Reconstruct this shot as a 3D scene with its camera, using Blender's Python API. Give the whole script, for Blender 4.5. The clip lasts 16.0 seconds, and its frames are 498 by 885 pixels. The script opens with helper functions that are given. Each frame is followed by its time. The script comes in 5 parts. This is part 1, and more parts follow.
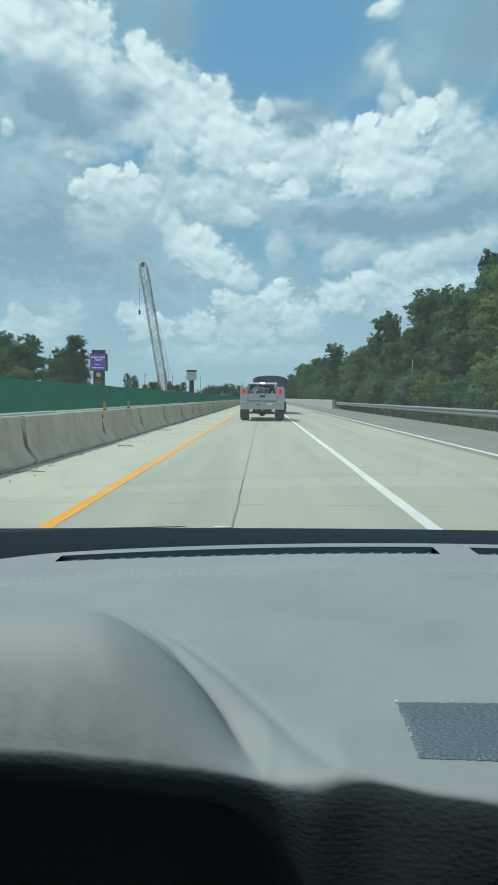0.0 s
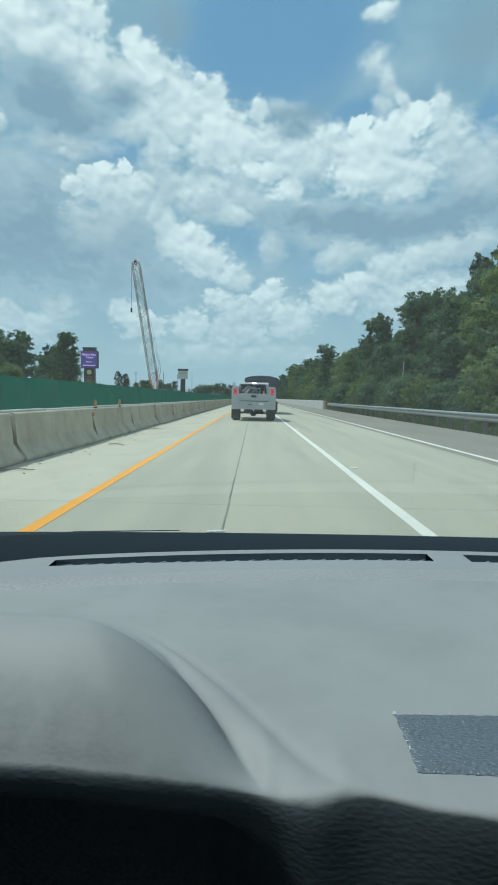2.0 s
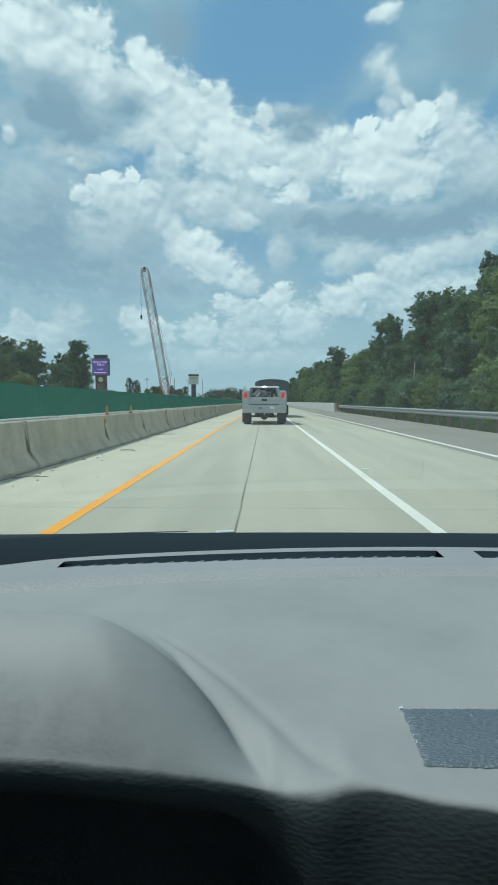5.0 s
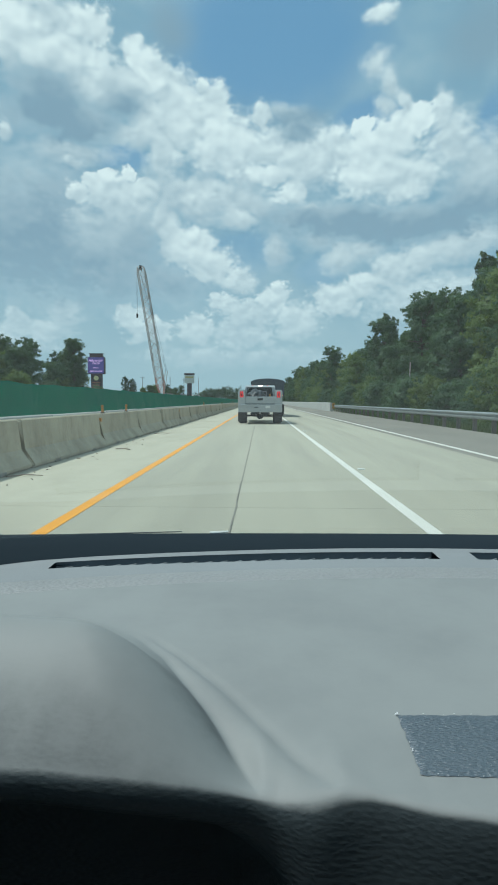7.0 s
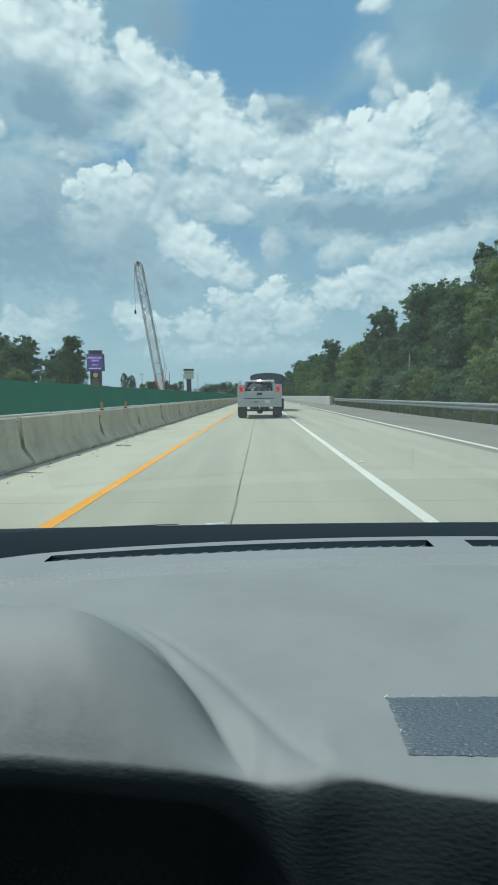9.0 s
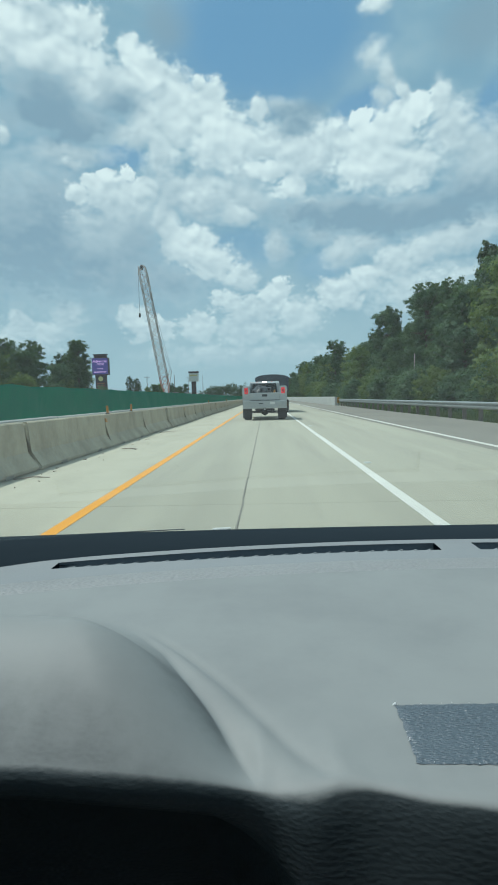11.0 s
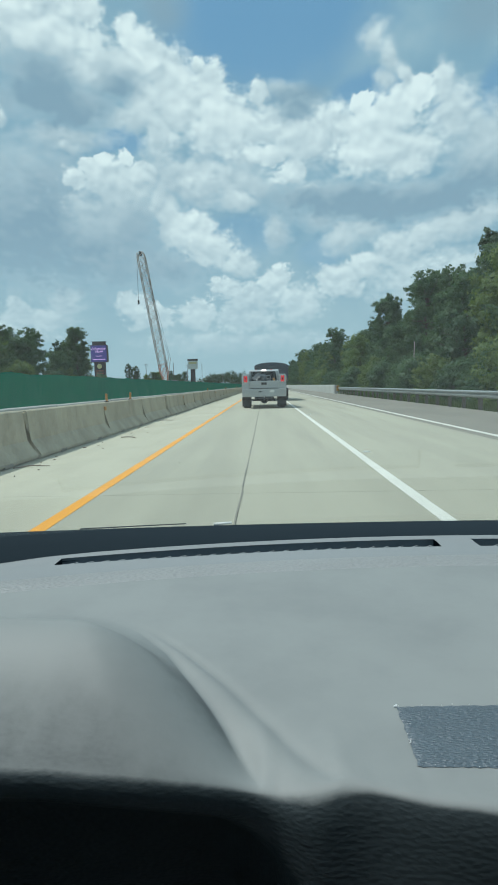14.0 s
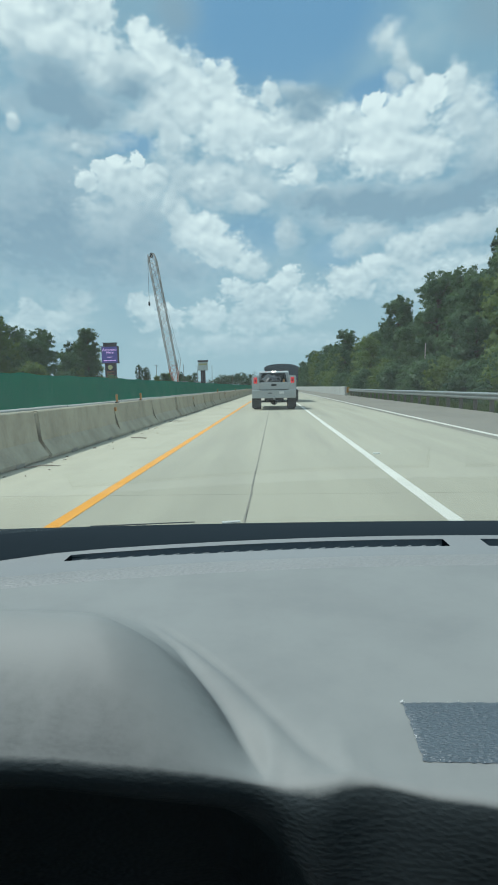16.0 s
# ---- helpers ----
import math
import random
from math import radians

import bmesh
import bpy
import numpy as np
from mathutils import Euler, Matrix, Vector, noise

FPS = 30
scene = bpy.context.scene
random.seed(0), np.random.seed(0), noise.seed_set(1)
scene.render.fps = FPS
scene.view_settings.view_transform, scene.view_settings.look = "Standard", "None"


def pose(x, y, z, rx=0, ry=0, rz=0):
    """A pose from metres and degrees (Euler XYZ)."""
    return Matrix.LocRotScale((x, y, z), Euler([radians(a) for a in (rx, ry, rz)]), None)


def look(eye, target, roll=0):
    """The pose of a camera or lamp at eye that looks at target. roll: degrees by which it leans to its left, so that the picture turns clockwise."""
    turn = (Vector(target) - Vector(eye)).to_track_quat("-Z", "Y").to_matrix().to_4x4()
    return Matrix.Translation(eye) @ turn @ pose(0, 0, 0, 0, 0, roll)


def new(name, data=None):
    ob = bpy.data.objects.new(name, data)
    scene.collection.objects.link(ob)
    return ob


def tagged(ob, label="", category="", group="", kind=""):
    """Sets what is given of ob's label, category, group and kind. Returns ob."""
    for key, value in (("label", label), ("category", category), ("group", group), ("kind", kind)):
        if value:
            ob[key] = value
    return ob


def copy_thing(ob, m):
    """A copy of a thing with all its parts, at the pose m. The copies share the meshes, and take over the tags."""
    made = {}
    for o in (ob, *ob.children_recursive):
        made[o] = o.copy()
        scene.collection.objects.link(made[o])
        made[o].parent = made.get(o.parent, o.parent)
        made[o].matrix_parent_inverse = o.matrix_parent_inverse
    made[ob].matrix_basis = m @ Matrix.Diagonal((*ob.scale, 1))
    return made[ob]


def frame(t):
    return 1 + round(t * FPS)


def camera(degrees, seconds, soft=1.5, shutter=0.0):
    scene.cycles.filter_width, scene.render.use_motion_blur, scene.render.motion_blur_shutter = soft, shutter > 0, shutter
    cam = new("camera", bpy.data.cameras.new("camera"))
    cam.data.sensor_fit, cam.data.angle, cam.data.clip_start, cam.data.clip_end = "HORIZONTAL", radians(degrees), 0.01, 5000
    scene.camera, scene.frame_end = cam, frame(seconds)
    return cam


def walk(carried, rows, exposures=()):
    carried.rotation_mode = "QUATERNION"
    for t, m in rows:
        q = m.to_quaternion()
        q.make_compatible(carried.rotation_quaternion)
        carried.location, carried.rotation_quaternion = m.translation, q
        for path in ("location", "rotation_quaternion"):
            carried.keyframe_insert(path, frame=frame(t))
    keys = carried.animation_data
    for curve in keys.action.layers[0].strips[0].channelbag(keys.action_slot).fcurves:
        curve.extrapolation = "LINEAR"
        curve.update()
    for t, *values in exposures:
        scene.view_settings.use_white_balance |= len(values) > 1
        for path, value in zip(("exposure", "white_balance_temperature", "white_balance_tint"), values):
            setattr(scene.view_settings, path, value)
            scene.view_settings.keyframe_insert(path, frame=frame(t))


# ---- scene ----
# The car is taken as the thing that stands still: x to the right, y ahead along the road, z up, the road's surface at z = 0.
cam = camera(49.8, 16.0, soft=1.9)
PATH = (
    (0.0, -0.011, -0.014, 1.203, -4.73, -0.38, 1.43),
    (0.5, -0.020, -0.018, 1.209, -4.30, -1.20, 1.48),
    (1.0, -0.013, -0.014, 1.204, -4.29, -1.30, 0.91),
    (1.5, -0.022, -0.012, 1.210, -4.52, -1.31, 0.50),
    (2.0, -0.021, -0.012, 1.213, -4.75, -1.15, 0.50),
    (2.5, -0.012, -0.016, 1.207, -4.93, -0.88, 0.66),
    (3.0, -0.013, -0.016, 1.209, -5.01, -0.53, 1.09),
    (3.5, 0.015, -0.015, 1.204, -5.22, 0.51, 1.75),
    (4.0, -0.001, -0.015, 1.203, -4.84, 0.47, 1.88),
    (6.5, -0.013, -0.001, 1.205, -4.21, -0.63, 1.09),
    (7.0, -0.009, 0.000, 1.204, -4.42, -0.23, 1.21),
    (7.5, 0.001, 0.001, 1.199, -4.71, 0.18, 1.11),
    (8.0, 0.007, -0.001, 1.197, -4.96, 0.54, 1.24),
    (8.5, 0.003, -0.002, 1.197, -4.99, 0.54, 1.15),
    (11.0, 0.004, -0.002, 1.203, -4.78, 1.38, 1.72),
    (11.5, 0.002, -0.003, 1.212, -4.93, 0.89, 1.52),
    (12.0, -0.002, -0.008, 1.212, -4.95, 0.74, 1.46),
    (12.5, 0.007, -0.006, 1.206, -5.05, 1.18, 1.58),
    (13.0, 0.011, -0.008, 1.200, -5.22, 1.49, 1.61),
    (13.5, 0.005, -0.009, 1.208, -5.46, 1.20, 1.24),
    (14.0, -0.000, -0.003, 1.219, -6.07, 1.26, 1.64),
    (14.5, 0.002, -0.008, 1.210, -6.23, 0.58, 1.94),
    (15.0, 0.012, -0.007, 1.210, -6.33, 0.95, 1.87),
    (15.5, 0.002, -0.006, 1.218, -6.13, 1.43, 2.40),
    (16.0, 0.002, -0.007, 1.214, -5.90, 1.08, 2.69),
)
walk(cam, [(t, pose(x, y, z, 90 + pitch, roll, yaw)) for t, x, y, z, pitch, roll, yaw in PATH],
     exposures=[(0.0, 0.03, 5930, 2), (4.0, 0.03, 5950, 2), (8.0, 0.0, 6000, 3), (12.0, 0.03, 6020, 3), (16.0, 0.03, 6050, 4)])

# ---- world, sun ----
SUN_ELEVATION, SUN_AZIMUTH = 64.0, -86.0      # degrees; azimuth from straight ahead, clockwise
sun = new("sun", bpy.data.lights.new("sun", "SUN"))
sun.data.energy, sun.data.angle, sun.data.color = 3.4, radians(0.6), (1.0, 0.965, 0.91)
sun_way = Vector((math.sin(radians(SUN_AZIMUTH)) * math.cos(radians(SUN_ELEVATION)),
                  math.cos(radians(SUN_AZIMUTH)) * math.cos(radians(SUN_ELEVATION)), math.sin(radians(SUN_ELEVATION))))
sun.matrix_world = look(sun_way * 100, (0, 0, 0))

# heads of the clouds, far ones first: middle (azimuth, elevation) and half sizes in degrees, how lit, how soft its rim is
HORIZON_BANK = (
    (-22.7, 6.9, 4.1, 1.3, 0.57, 0.38),
    (-24.8, 5.5, 5.3, 1.0, 0.55, 0.45),
    (-19.8, 8.7, 1.9, 1.6, 0.53, 0.38),
    (-24.2, 7.9, 1.2, 0.9, 0.59, 0.30),
    (-13.4, 8.2, 1.9, 2.0, 0.67, 0.21),
    (-11.3, 7.1, 2.6, 1.6, 0.63, 0.22),
    (-6.6, 7.3, 2.4, 1.9, 0.65, 0.22),
    (-2.1, 6.9, 3.2, 1.7, 0.61, 0.30),
    (-3.6, 10.0, 2.1, 1.3, 0.67, 0.22),
    (-0.9, 9.0, 3.6, 1.8, 0.59, 0.26),
    (1.5, 10.6, 2.2, 1.6, 0.71, 0.19),
    (3.8, 8.5, 3.0, 2.2, 0.63, 0.30),
    (7.9, 10.4, 3.1, 2.0, 0.69, 0.22),
    (10.4, 11.9, 2.0, 1.5, 0.69, 0.22),
    (-2.4, 4.6, 9.9, 1.1, 0.52, 0.52),
)
RIGHT_BANK = (
    (17.1, 9.9, 6.4, 2.9, 0.52, 0.50),
    (13.2, 12.8, 2.6, 2.0, 0.64, 0.40),
    (16.0, 14.1, 2.6, 1.8, 0.68, 0.40),
    (19.1, 14.9, 3.3, 1.8, 0.62, 0.50),
    (21.6, 15.6, 2.7, 1.5, 0.58, 0.50),
    (8.0, 14.7, 1.8, 1.7, 0.52, 0.50),
    (10.5, 15.2, 2.4, 1.2, 0.50, 0.60),
    (1.7, 15.5, 1.1, 1.7, 0.46, 0.60),
    (5.8, 16.3, 2.1, 1.0, 0.42, 0.70),
)
TOWER = (
    (-22.9, 16.1, 8.6, 6.3, 0.06, 0.55),
    (-16.6, 14.0, 6.5, 4.2, 0.10, 0.60),
    (-11.1, 12.1, 5.1, 2.0, 0.18, 0.70),
    (-9.3, 16.2, 1.6, 2.7, 0.64, 0.30),
    (-7.1, 15.3, 2.7, 2.5, 0.68, 0.28),
    (-5.0, 13.8, 2.9, 2.2, 0.66, 0.28),
    (-2.4, 12.6, 2.1, 1.5, 0.60, 0.35),
    (-14.5, 16.5, 4.4, 4.1, 0.30, 0.45),
    (-17.6, 16.0, 1.8, 2.6, 0.34, 0.60),
    (-14.5, 19.5, 4.6, 2.1, 0.62, 0.30),
    (-18.3, 19.5, 1.3, 1.1, 0.74, 0.18),
    (-16.9, 20.6, 1.4, 1.1, 0.82, 0.16),
    (-15.6, 21.3, 1.1, 0.8, 0.92, 0.13),
    (-13.4, 21.4, 1.2, 0.9, 0.92, 0.13),
    (-12.0, 20.5, 1.5, 1.2, 0.82, 0.18),
    (-10.3, 18.3, 0.8, 1.7, 0.60, 0.40),
)
BAND_WEST = (
    (-7.5, 20.5, 4.8, 2.5, 0.50, 0.40),
    (-2.8, 19.8, 4.6, 2.0, 0.44, 0.45),
    (-2.3, 18.2, 2.3, 1.0, 0.60, 0.40),
    (-5.5, 19.1, 3.0, 1.4, 0.58, 0.50),
    (-9.0, 28.4, 2.8, 2.1, 0.68, 0.32),
    (-9.9, 24.2, 2.3, 3.2, 0.66, 0.40),
    (-7.6, 26.3, 3.4, 3.3, 0.74, 0.32),
    (-4.9, 27.5, 1.9, 2.2, 0.82, 0.25),
    (-3.4, 24.4, 4.8, 3.2, 0.72, 0.35),
    (-6.0, 29.1, 0.8, 0.9, 0.84, 0.25),
    (0.0, 26.6, 1.3, 1.3, 0.74, 0.30),
    (0.7, 24.1, 3.8, 2.3, 0.66, 0.40),
    (-1.1, 22.0, 2.9, 1.2, 0.62, 0.45),
    (0.9, 22.0, 2.4, 1.1, 0.86, 0.28),
    (3.1, 20.5, 2.1, 1.1, 0.90, 0.28),
    (5.0, 19.1, 1.0, 0.5, 0.88, 0.30),
)
BAND_EAST = (
    (13.2, 17.4, 12.4, 1.8, 0.06, 0.50),
    (5.8, 18.2, 5.7, 1.5, 0.14, 0.50),
    (21.5, 18.9, 4.4, 2.8, 0.12, 0.60),
    (4.7, 23.3, 4.6, 2.8, 0.68, 0.40),
    (3.8, 25.5, 2.6, 0.9, 0.22, 0.50),
    (2.4, 27.2, 1.7, 0.7, 0.35, 0.80),
    (7.6, 23.8, 3.5, 2.2, 0.76, 0.35),
    (21.4, 21.6, 3.0, 2.7, 0.46, 0.60),
    (18.8, 23.6, 2.6, 2.8, 0.60, 0.50),
    (17.5, 26.1, 1.3, 1.9, 0.70, 0.45),
    (14.3, 21.2, 4.1, 2.5, 0.80, 0.35),
    (11.2, 22.4, 4.4, 2.8, 0.84, 0.30),
    (13.1, 24.3, 3.2, 2.2, 0.86, 0.30),
    (15.2, 25.8, 2.2, 1.7, 0.94, 0.18),
    (10.3, 25.5, 1.4, 1.1, 0.96, 0.14),
    (11.7, 24.8, 2.2, 1.1, 0.90, 0.20),
)
NORTH_WEST = (
    (-21.6, 31.6, 6.0, 3.3, 0.70, 0.30),
    (-17.0, 32.3, 2.1, 1.6, 0.84, 0.22),
    (-24.1, 30.4, 2.9, 2.6, 0.78, 0.30),
    (-19.7, 30.0, 5.6, 1.9, 0.80, 0.35),
    (-13.0, 31.2, 1.2, 1.1, 0.78, 0.28),
    (-11.4, 30.0, 2.5, 1.7, 0.78, 0.30),
    (-15.6, 28.5, 5.9, 2.0, 0.72, 0.40),
    (-11.5, 26.3, 2.8, 2.7, 0.72, 0.40),
    (-13.3, 24.7, 2.2, 1.1, 0.62, 0.50),
    (-19.0, 23.1, 4.2, 1.2, 0.42, 0.55),
    (-19.4, 25.6, 6.2, 1.9, 0.10, 0.50),
    (-21.3, 27.4, 3.5, 1.8, 0.10, 0.60),
    (-13.9, 27.3, 2.5, 1.4, 0.14, 0.50),
    (-19.0, 22.1, 1.6, 0.5, 0.52, 0.60),
    (-24.9, 23.8, 0.7, 1.0, 0.70, 0.50),
)
WISPS = (
    (11.9, 33.6, 1.7, 0.5, 0.78, 0.50),
    (11.6, 30.5, 1.1, 1.2, 0.60, 0.70),
    (12.9, 28.7, 0.9, 1.4, 0.56, 0.70),
    (12.2, 27.1, 0.9, 0.8, 0.56, 0.70),
    (13.9, 27.4, 0.7, 1.1, 0.60, 0.60),
)
GREYS = (
    (-9.4, 32.9, 2.4, 2.1),
    (21.1, 30.9, 3.9, 2.9),
    (3.6, 26.5, 3.4, 1.1),
)
BLUES = (
    (1.3, 32.3, 11.2, 5.7),
    (18.8, 23.8, 2.0, 1.7),
    (22.3, 24.5, 1.4, 2.5),
    (-14.1, 22.8, 2.7, 1.0),
    (-2.3, 15.0, 4.7, 1.9),
    (10.3, 26.5, 3.3, 1.7),
    (5.9, 13.2, 2.3, 1.6),
)

class Nodes:
    """Short hand for a node tree: each call adds a node and gives its first output."""

    def __init__(self, tree, keep=False):
        self.tree = tree
        if not keep:
            tree.nodes.clear()

    def add(self, kind, **values):
        node = self.tree.nodes.new(kind)
        for key, value in values.items():
            if key == "op":
                node.operation = value
            elif key == "blend":
                node.blend_type = value
            elif key == "dims":
                node.noise_dimensions = value
            elif key == "coat":
                node.distribution = value
        return node

    def wire(self, node, index, value):
        socket = node.inputs[index]
        if isinstance(value, bpy.types.NodeSocket):
            self.tree.links.new(value, socket)
        elif value is not None:
            socket.default_value = value

    def math(self, op, a, b=None, c=None, clamp=False):
        node = self.add("ShaderNodeMath", op=op)
        node.use_clamp = clamp
        for i, v in enumerate((a, b, c)):
            self.wire(node, i, v)
        return node.outputs[0]

    def vec(self, op, a, b=None, c=None, scale=None):
        node = self.add("ShaderNodeVectorMath", op=op)
        if scale is not None:
            self.wire(node, 3, scale)
        for i, v in enumerate((a, b, c)):
            self.wire(node, i, v)
        return node.outputs["Value" if op in ("LENGTH", "DOT_PRODUCT") else "Vector"]

    def noise(self, vector, scale, detail=4.0, rough=0.55, colour=False, distortion=0.0):
        node = self.add("ShaderNodeTexNoise")
        self.wire(node, "Vector", vector)
        node.inputs["Scale"].default_value, node.inputs["Detail"].default_value = scale, detail
        node.inputs["Roughness"].default_value, node.inputs["Distortion"].default_value = rough, distortion
        return node.outputs["Color" if colour else "Fac"]

    def ramp(self, value, lo, hi, to_lo=0.0, to_hi=1.0, smooth=True):
        node = self.add("ShaderNodeMapRange")
        node.interpolation_type = "SMOOTHSTEP" if smooth else "LINEAR"
        for i, v in enumerate((value, lo, hi, to_lo, to_hi)):
            self.wire(node, i, v)
        return node.outputs[0]

    def mix(self, factor, a, b, blend="MIX"):
        node = self.add("ShaderNodeMix")
        node.data_type, node.blend_type = "RGBA", blend
        self.wire(node, 0, factor)
        self.wire(node, 6, a if isinstance(a, bpy.types.NodeSocket) else (*a, 1.0))
        self.wire(node, 7, b if isinstance(b, bpy.types.NodeSocket) else (*b, 1.0))
        return node.outputs[2]

    def split(self, vector):
        node = self.add("ShaderNodeSeparateXYZ")
        self.wire(node, 0, vector)
        return node.outputs

    def join(self, x, y, z=0.0):
        node = self.add("ShaderNodeCombineXYZ")
        for i, v in enumerate((x, y, z)):
            self.wire(node, i, v)
        return node.outputs[0]


def build_sky():
    world = bpy.data.worlds.new("sky")
    scene.world = world
    world.use_nodes = True
    n = Nodes(world.node_tree)
    way = n.add("ShaderNodeTexCoord").outputs["Generated"]
    x, y, z = n.split(way)
    az = n.math("MULTIPLY", n.math("ARCTAN2", x, y), 180 / math.pi)
    flat = n.math("SQRT", n.math("MULTIPLY_ADD", x, x, n.math("MULTIPLY", y, y)))
    el = n.math("MULTIPLY", n.math("ARCTAN2", z, flat), 180 / math.pi)
    p = n.join(az, el)
    q = n.vec("MULTIPLY", way, (1.0, 1.0, 1.4))

    def field(at, table):
        """1 in the middle of the nearest patch of the table, 0 on its outline, less outside."""
        least = None
        for a, e, rx, ry in table:
            d = n.vec("LENGTH", n.vec("MULTIPLY_ADD", at, (1 / rx, 1 / ry, 0), (-a / rx, -e / ry, 0)))
            least = d if least is None else n.math("SMOOTH_MIN", least, d, 0.4)
        return n.math("SUBTRACT", 1.0, least)

    def lobes(v, size):
        """Rounded heads: the distance from the nearest of many scattered middles."""
        cells = n.add("ShaderNodeTexVoronoi")
        cells.feature = "SMOOTH_F1"
        n.wire(cells, "Vector", v)
        cells.inputs["Scale"].default_value, cells.inputs["Smoothness"].default_value = size, 0.3
        return cells.outputs["Distance"]

    low = n.ramp(el, 20.0, 9.0)

    def billow(v):
        """Swelling heads at several sizes, smaller towards the horizon."""
        def at_size(near):
            t = n.math("MULTIPLY_ADD", n.noise(v, 24.0 * near, 4.0, 0.5), 0.8, -0.40)
            bent = n.vec("ADD", v, n.vec("MULTIPLY", n.noise(v, 18.0 * near, 3.0, 0.5, colour=True), (0.05 / near, 0.05 / near, 0.05 / near)))
            for size, weight in ((17.0, 0.55), (38.0, 0.50), (84.0, 0.26)):
                t = n.math("ADD", t, n.math("MULTIPLY_ADD", lobes(bent, size * near), -weight, 0.42 * weight))
            return t
        return n.math("ADD", n.math("MULTIPLY", at_size(1.0), n.math("SUBTRACT", 1.0, low)), n.math("MULTIPLY", at_size(1.8), low))

    swell = billow(q)
    beyond_sun = billow(n.vec("ADD", q, (-0.004, -0.004, 0.016)))
    relief = n.math("MINIMUM", n.math("MAXIMUM", n.math("SUBTRACT", swell, beyond_sun), -0.30), 0.34)
    warp = n.vec("MULTIPLY", n.vec("SUBTRACT", n.noise(q, 18.0, 5.0, 0.55, colour=True), (0.5, 0.5, 0.5)), (2.6, 2.2, 0.0))
    moved = n.vec("ADD", p, warp)
    frayed = n.math("MULTIPLY_ADD", n.noise(q, 70.0, 6.0, 0.62), 0.9, -0.45)

    # thin veil with openings where the blue shows
    clear = n.add("ShaderNodeTexSky")
    clear.sky_type, clear.sun_disc = "NISHITA", False
    clear.sun_elevation, clear.sun_rotation = radians(SUN_ELEVATION), radians(SUN_AZIMUTH)
    clear.air_density, clear.dust_density, clear.ozone_density = 1.0, 0.6, 0.6
    deep = n.mix(0.7, clear.outputs[0], (1.95, 3.95, 6.0))
    patchy = n.noise(q, 9.0, 6.0, 0.6)
    veil = n.mix(n.ramp(patchy, 0.3, 0.7), (2.5, 4.0, 5.15), (3.5, 4.85, 5.75))
    veil = n.mix(n.ramp(el, 16.0, 1.0, 0.0, 0.8), veil, (4.3, 5.6, 6.1))
    blue = n.math("MULTIPLY", n.ramp(field(moved, BLUES), -0.35, 0.45), n.ramp(el, 14.0, 33.0, 0.30, 1.0))
    under = n.mix(blue, veil, deep)
    grey = n.ramp(field(moved, GREYS), -0.35, 0.8)
    under = n.mix(n.math("MULTIPLY", grey, 0.75), under, (2.75, 3.8, 4.65))

    # loose cloud outside the tables
    outside = n.math("MAXIMUM", n.ramp(n.math("ABSOLUTE", az), 29.0, 38.0), n.ramp(el, 38.0, 46.0))
    loose = n.math("MULTIPLY_ADD", n.noise(q, 3.0, 4.0, 0.5), 5.0, -2.4)
    cover = n.math("MULTIPLY", n.ramp(n.math("MULTIPLY_ADD", swell, 0.8, loose), -0.3, 0.5), outside)
    lit = n.math("MULTIPLY_ADD", patchy, 0.5, 0.4)

    # each head covers those behind it, with a lit upper side
    for table in (HORIZON_BANK, RIGHT_BANK, TOWER, BAND_WEST, BAND_EAST, NORTH_WEST, WISPS):
        for a, e, rx, ry, tone, soft in table:
            v = n.vec("MULTIPLY_ADD", moved, (1 / rx, 1 / ry, 0), (-a / rx, -e / ry, 0))
            d = n.math("MULTIPLY_ADD", swell, -0.6, n.vec("LENGTH", v))
            there = n.ramp(n.math("ADD", d, frayed), 0.94 + soft, 0.94 - soft)
            own = n.math("ADD", n.vec("DOT_PRODUCT", v, (-0.04, 0.22, 0.0)), tone)
            lit = n.math("ADD", n.math("MULTIPLY", n.math("SUBTRACT", own, lit), there), lit)
            cover = n.math("MAXIMUM", cover, there)
    lit = n.math("SUBTRACT", lit, 0.05)
    gain = n.ramp(lit, 0.1, 0.75, 0.15, 0.58)
    light = n.math("MULTIPLY_ADD", relief, gain, lit)
    light = n.math("MULTIPLY_ADD", n.math("SUBTRACT", n.noise(q, 13.0, 4.0, 0.55), 0.5), 0.50, light)
    light = n.math("MULTIPLY_ADD", grey, -0.25, light, clamp=True)
    cloud = n.mix(light, (2.7, 3.85, 4.8), (8.3, 8.85, 8.9))
    cloud = n.mix(n.ramp(el, 17.0, 4.0, 0.0, 0.38), cloud, (5.0, 6.3, 6.9))
    cover = n.math("MULTIPLY", cover, n.ramp(el, 0.0, 10.0, 0.55, 1.0))
    shown = n.mix(cover, under, cloud)
    back = n.add("ShaderNodeBackground")
    n.wire(back, 0, shown)
    back.inputs[1].default_value = 0.1
    out = n.add("ShaderNodeOutputWorld")
    n.wire(out, 0, back.outputs[0])


build_sky()

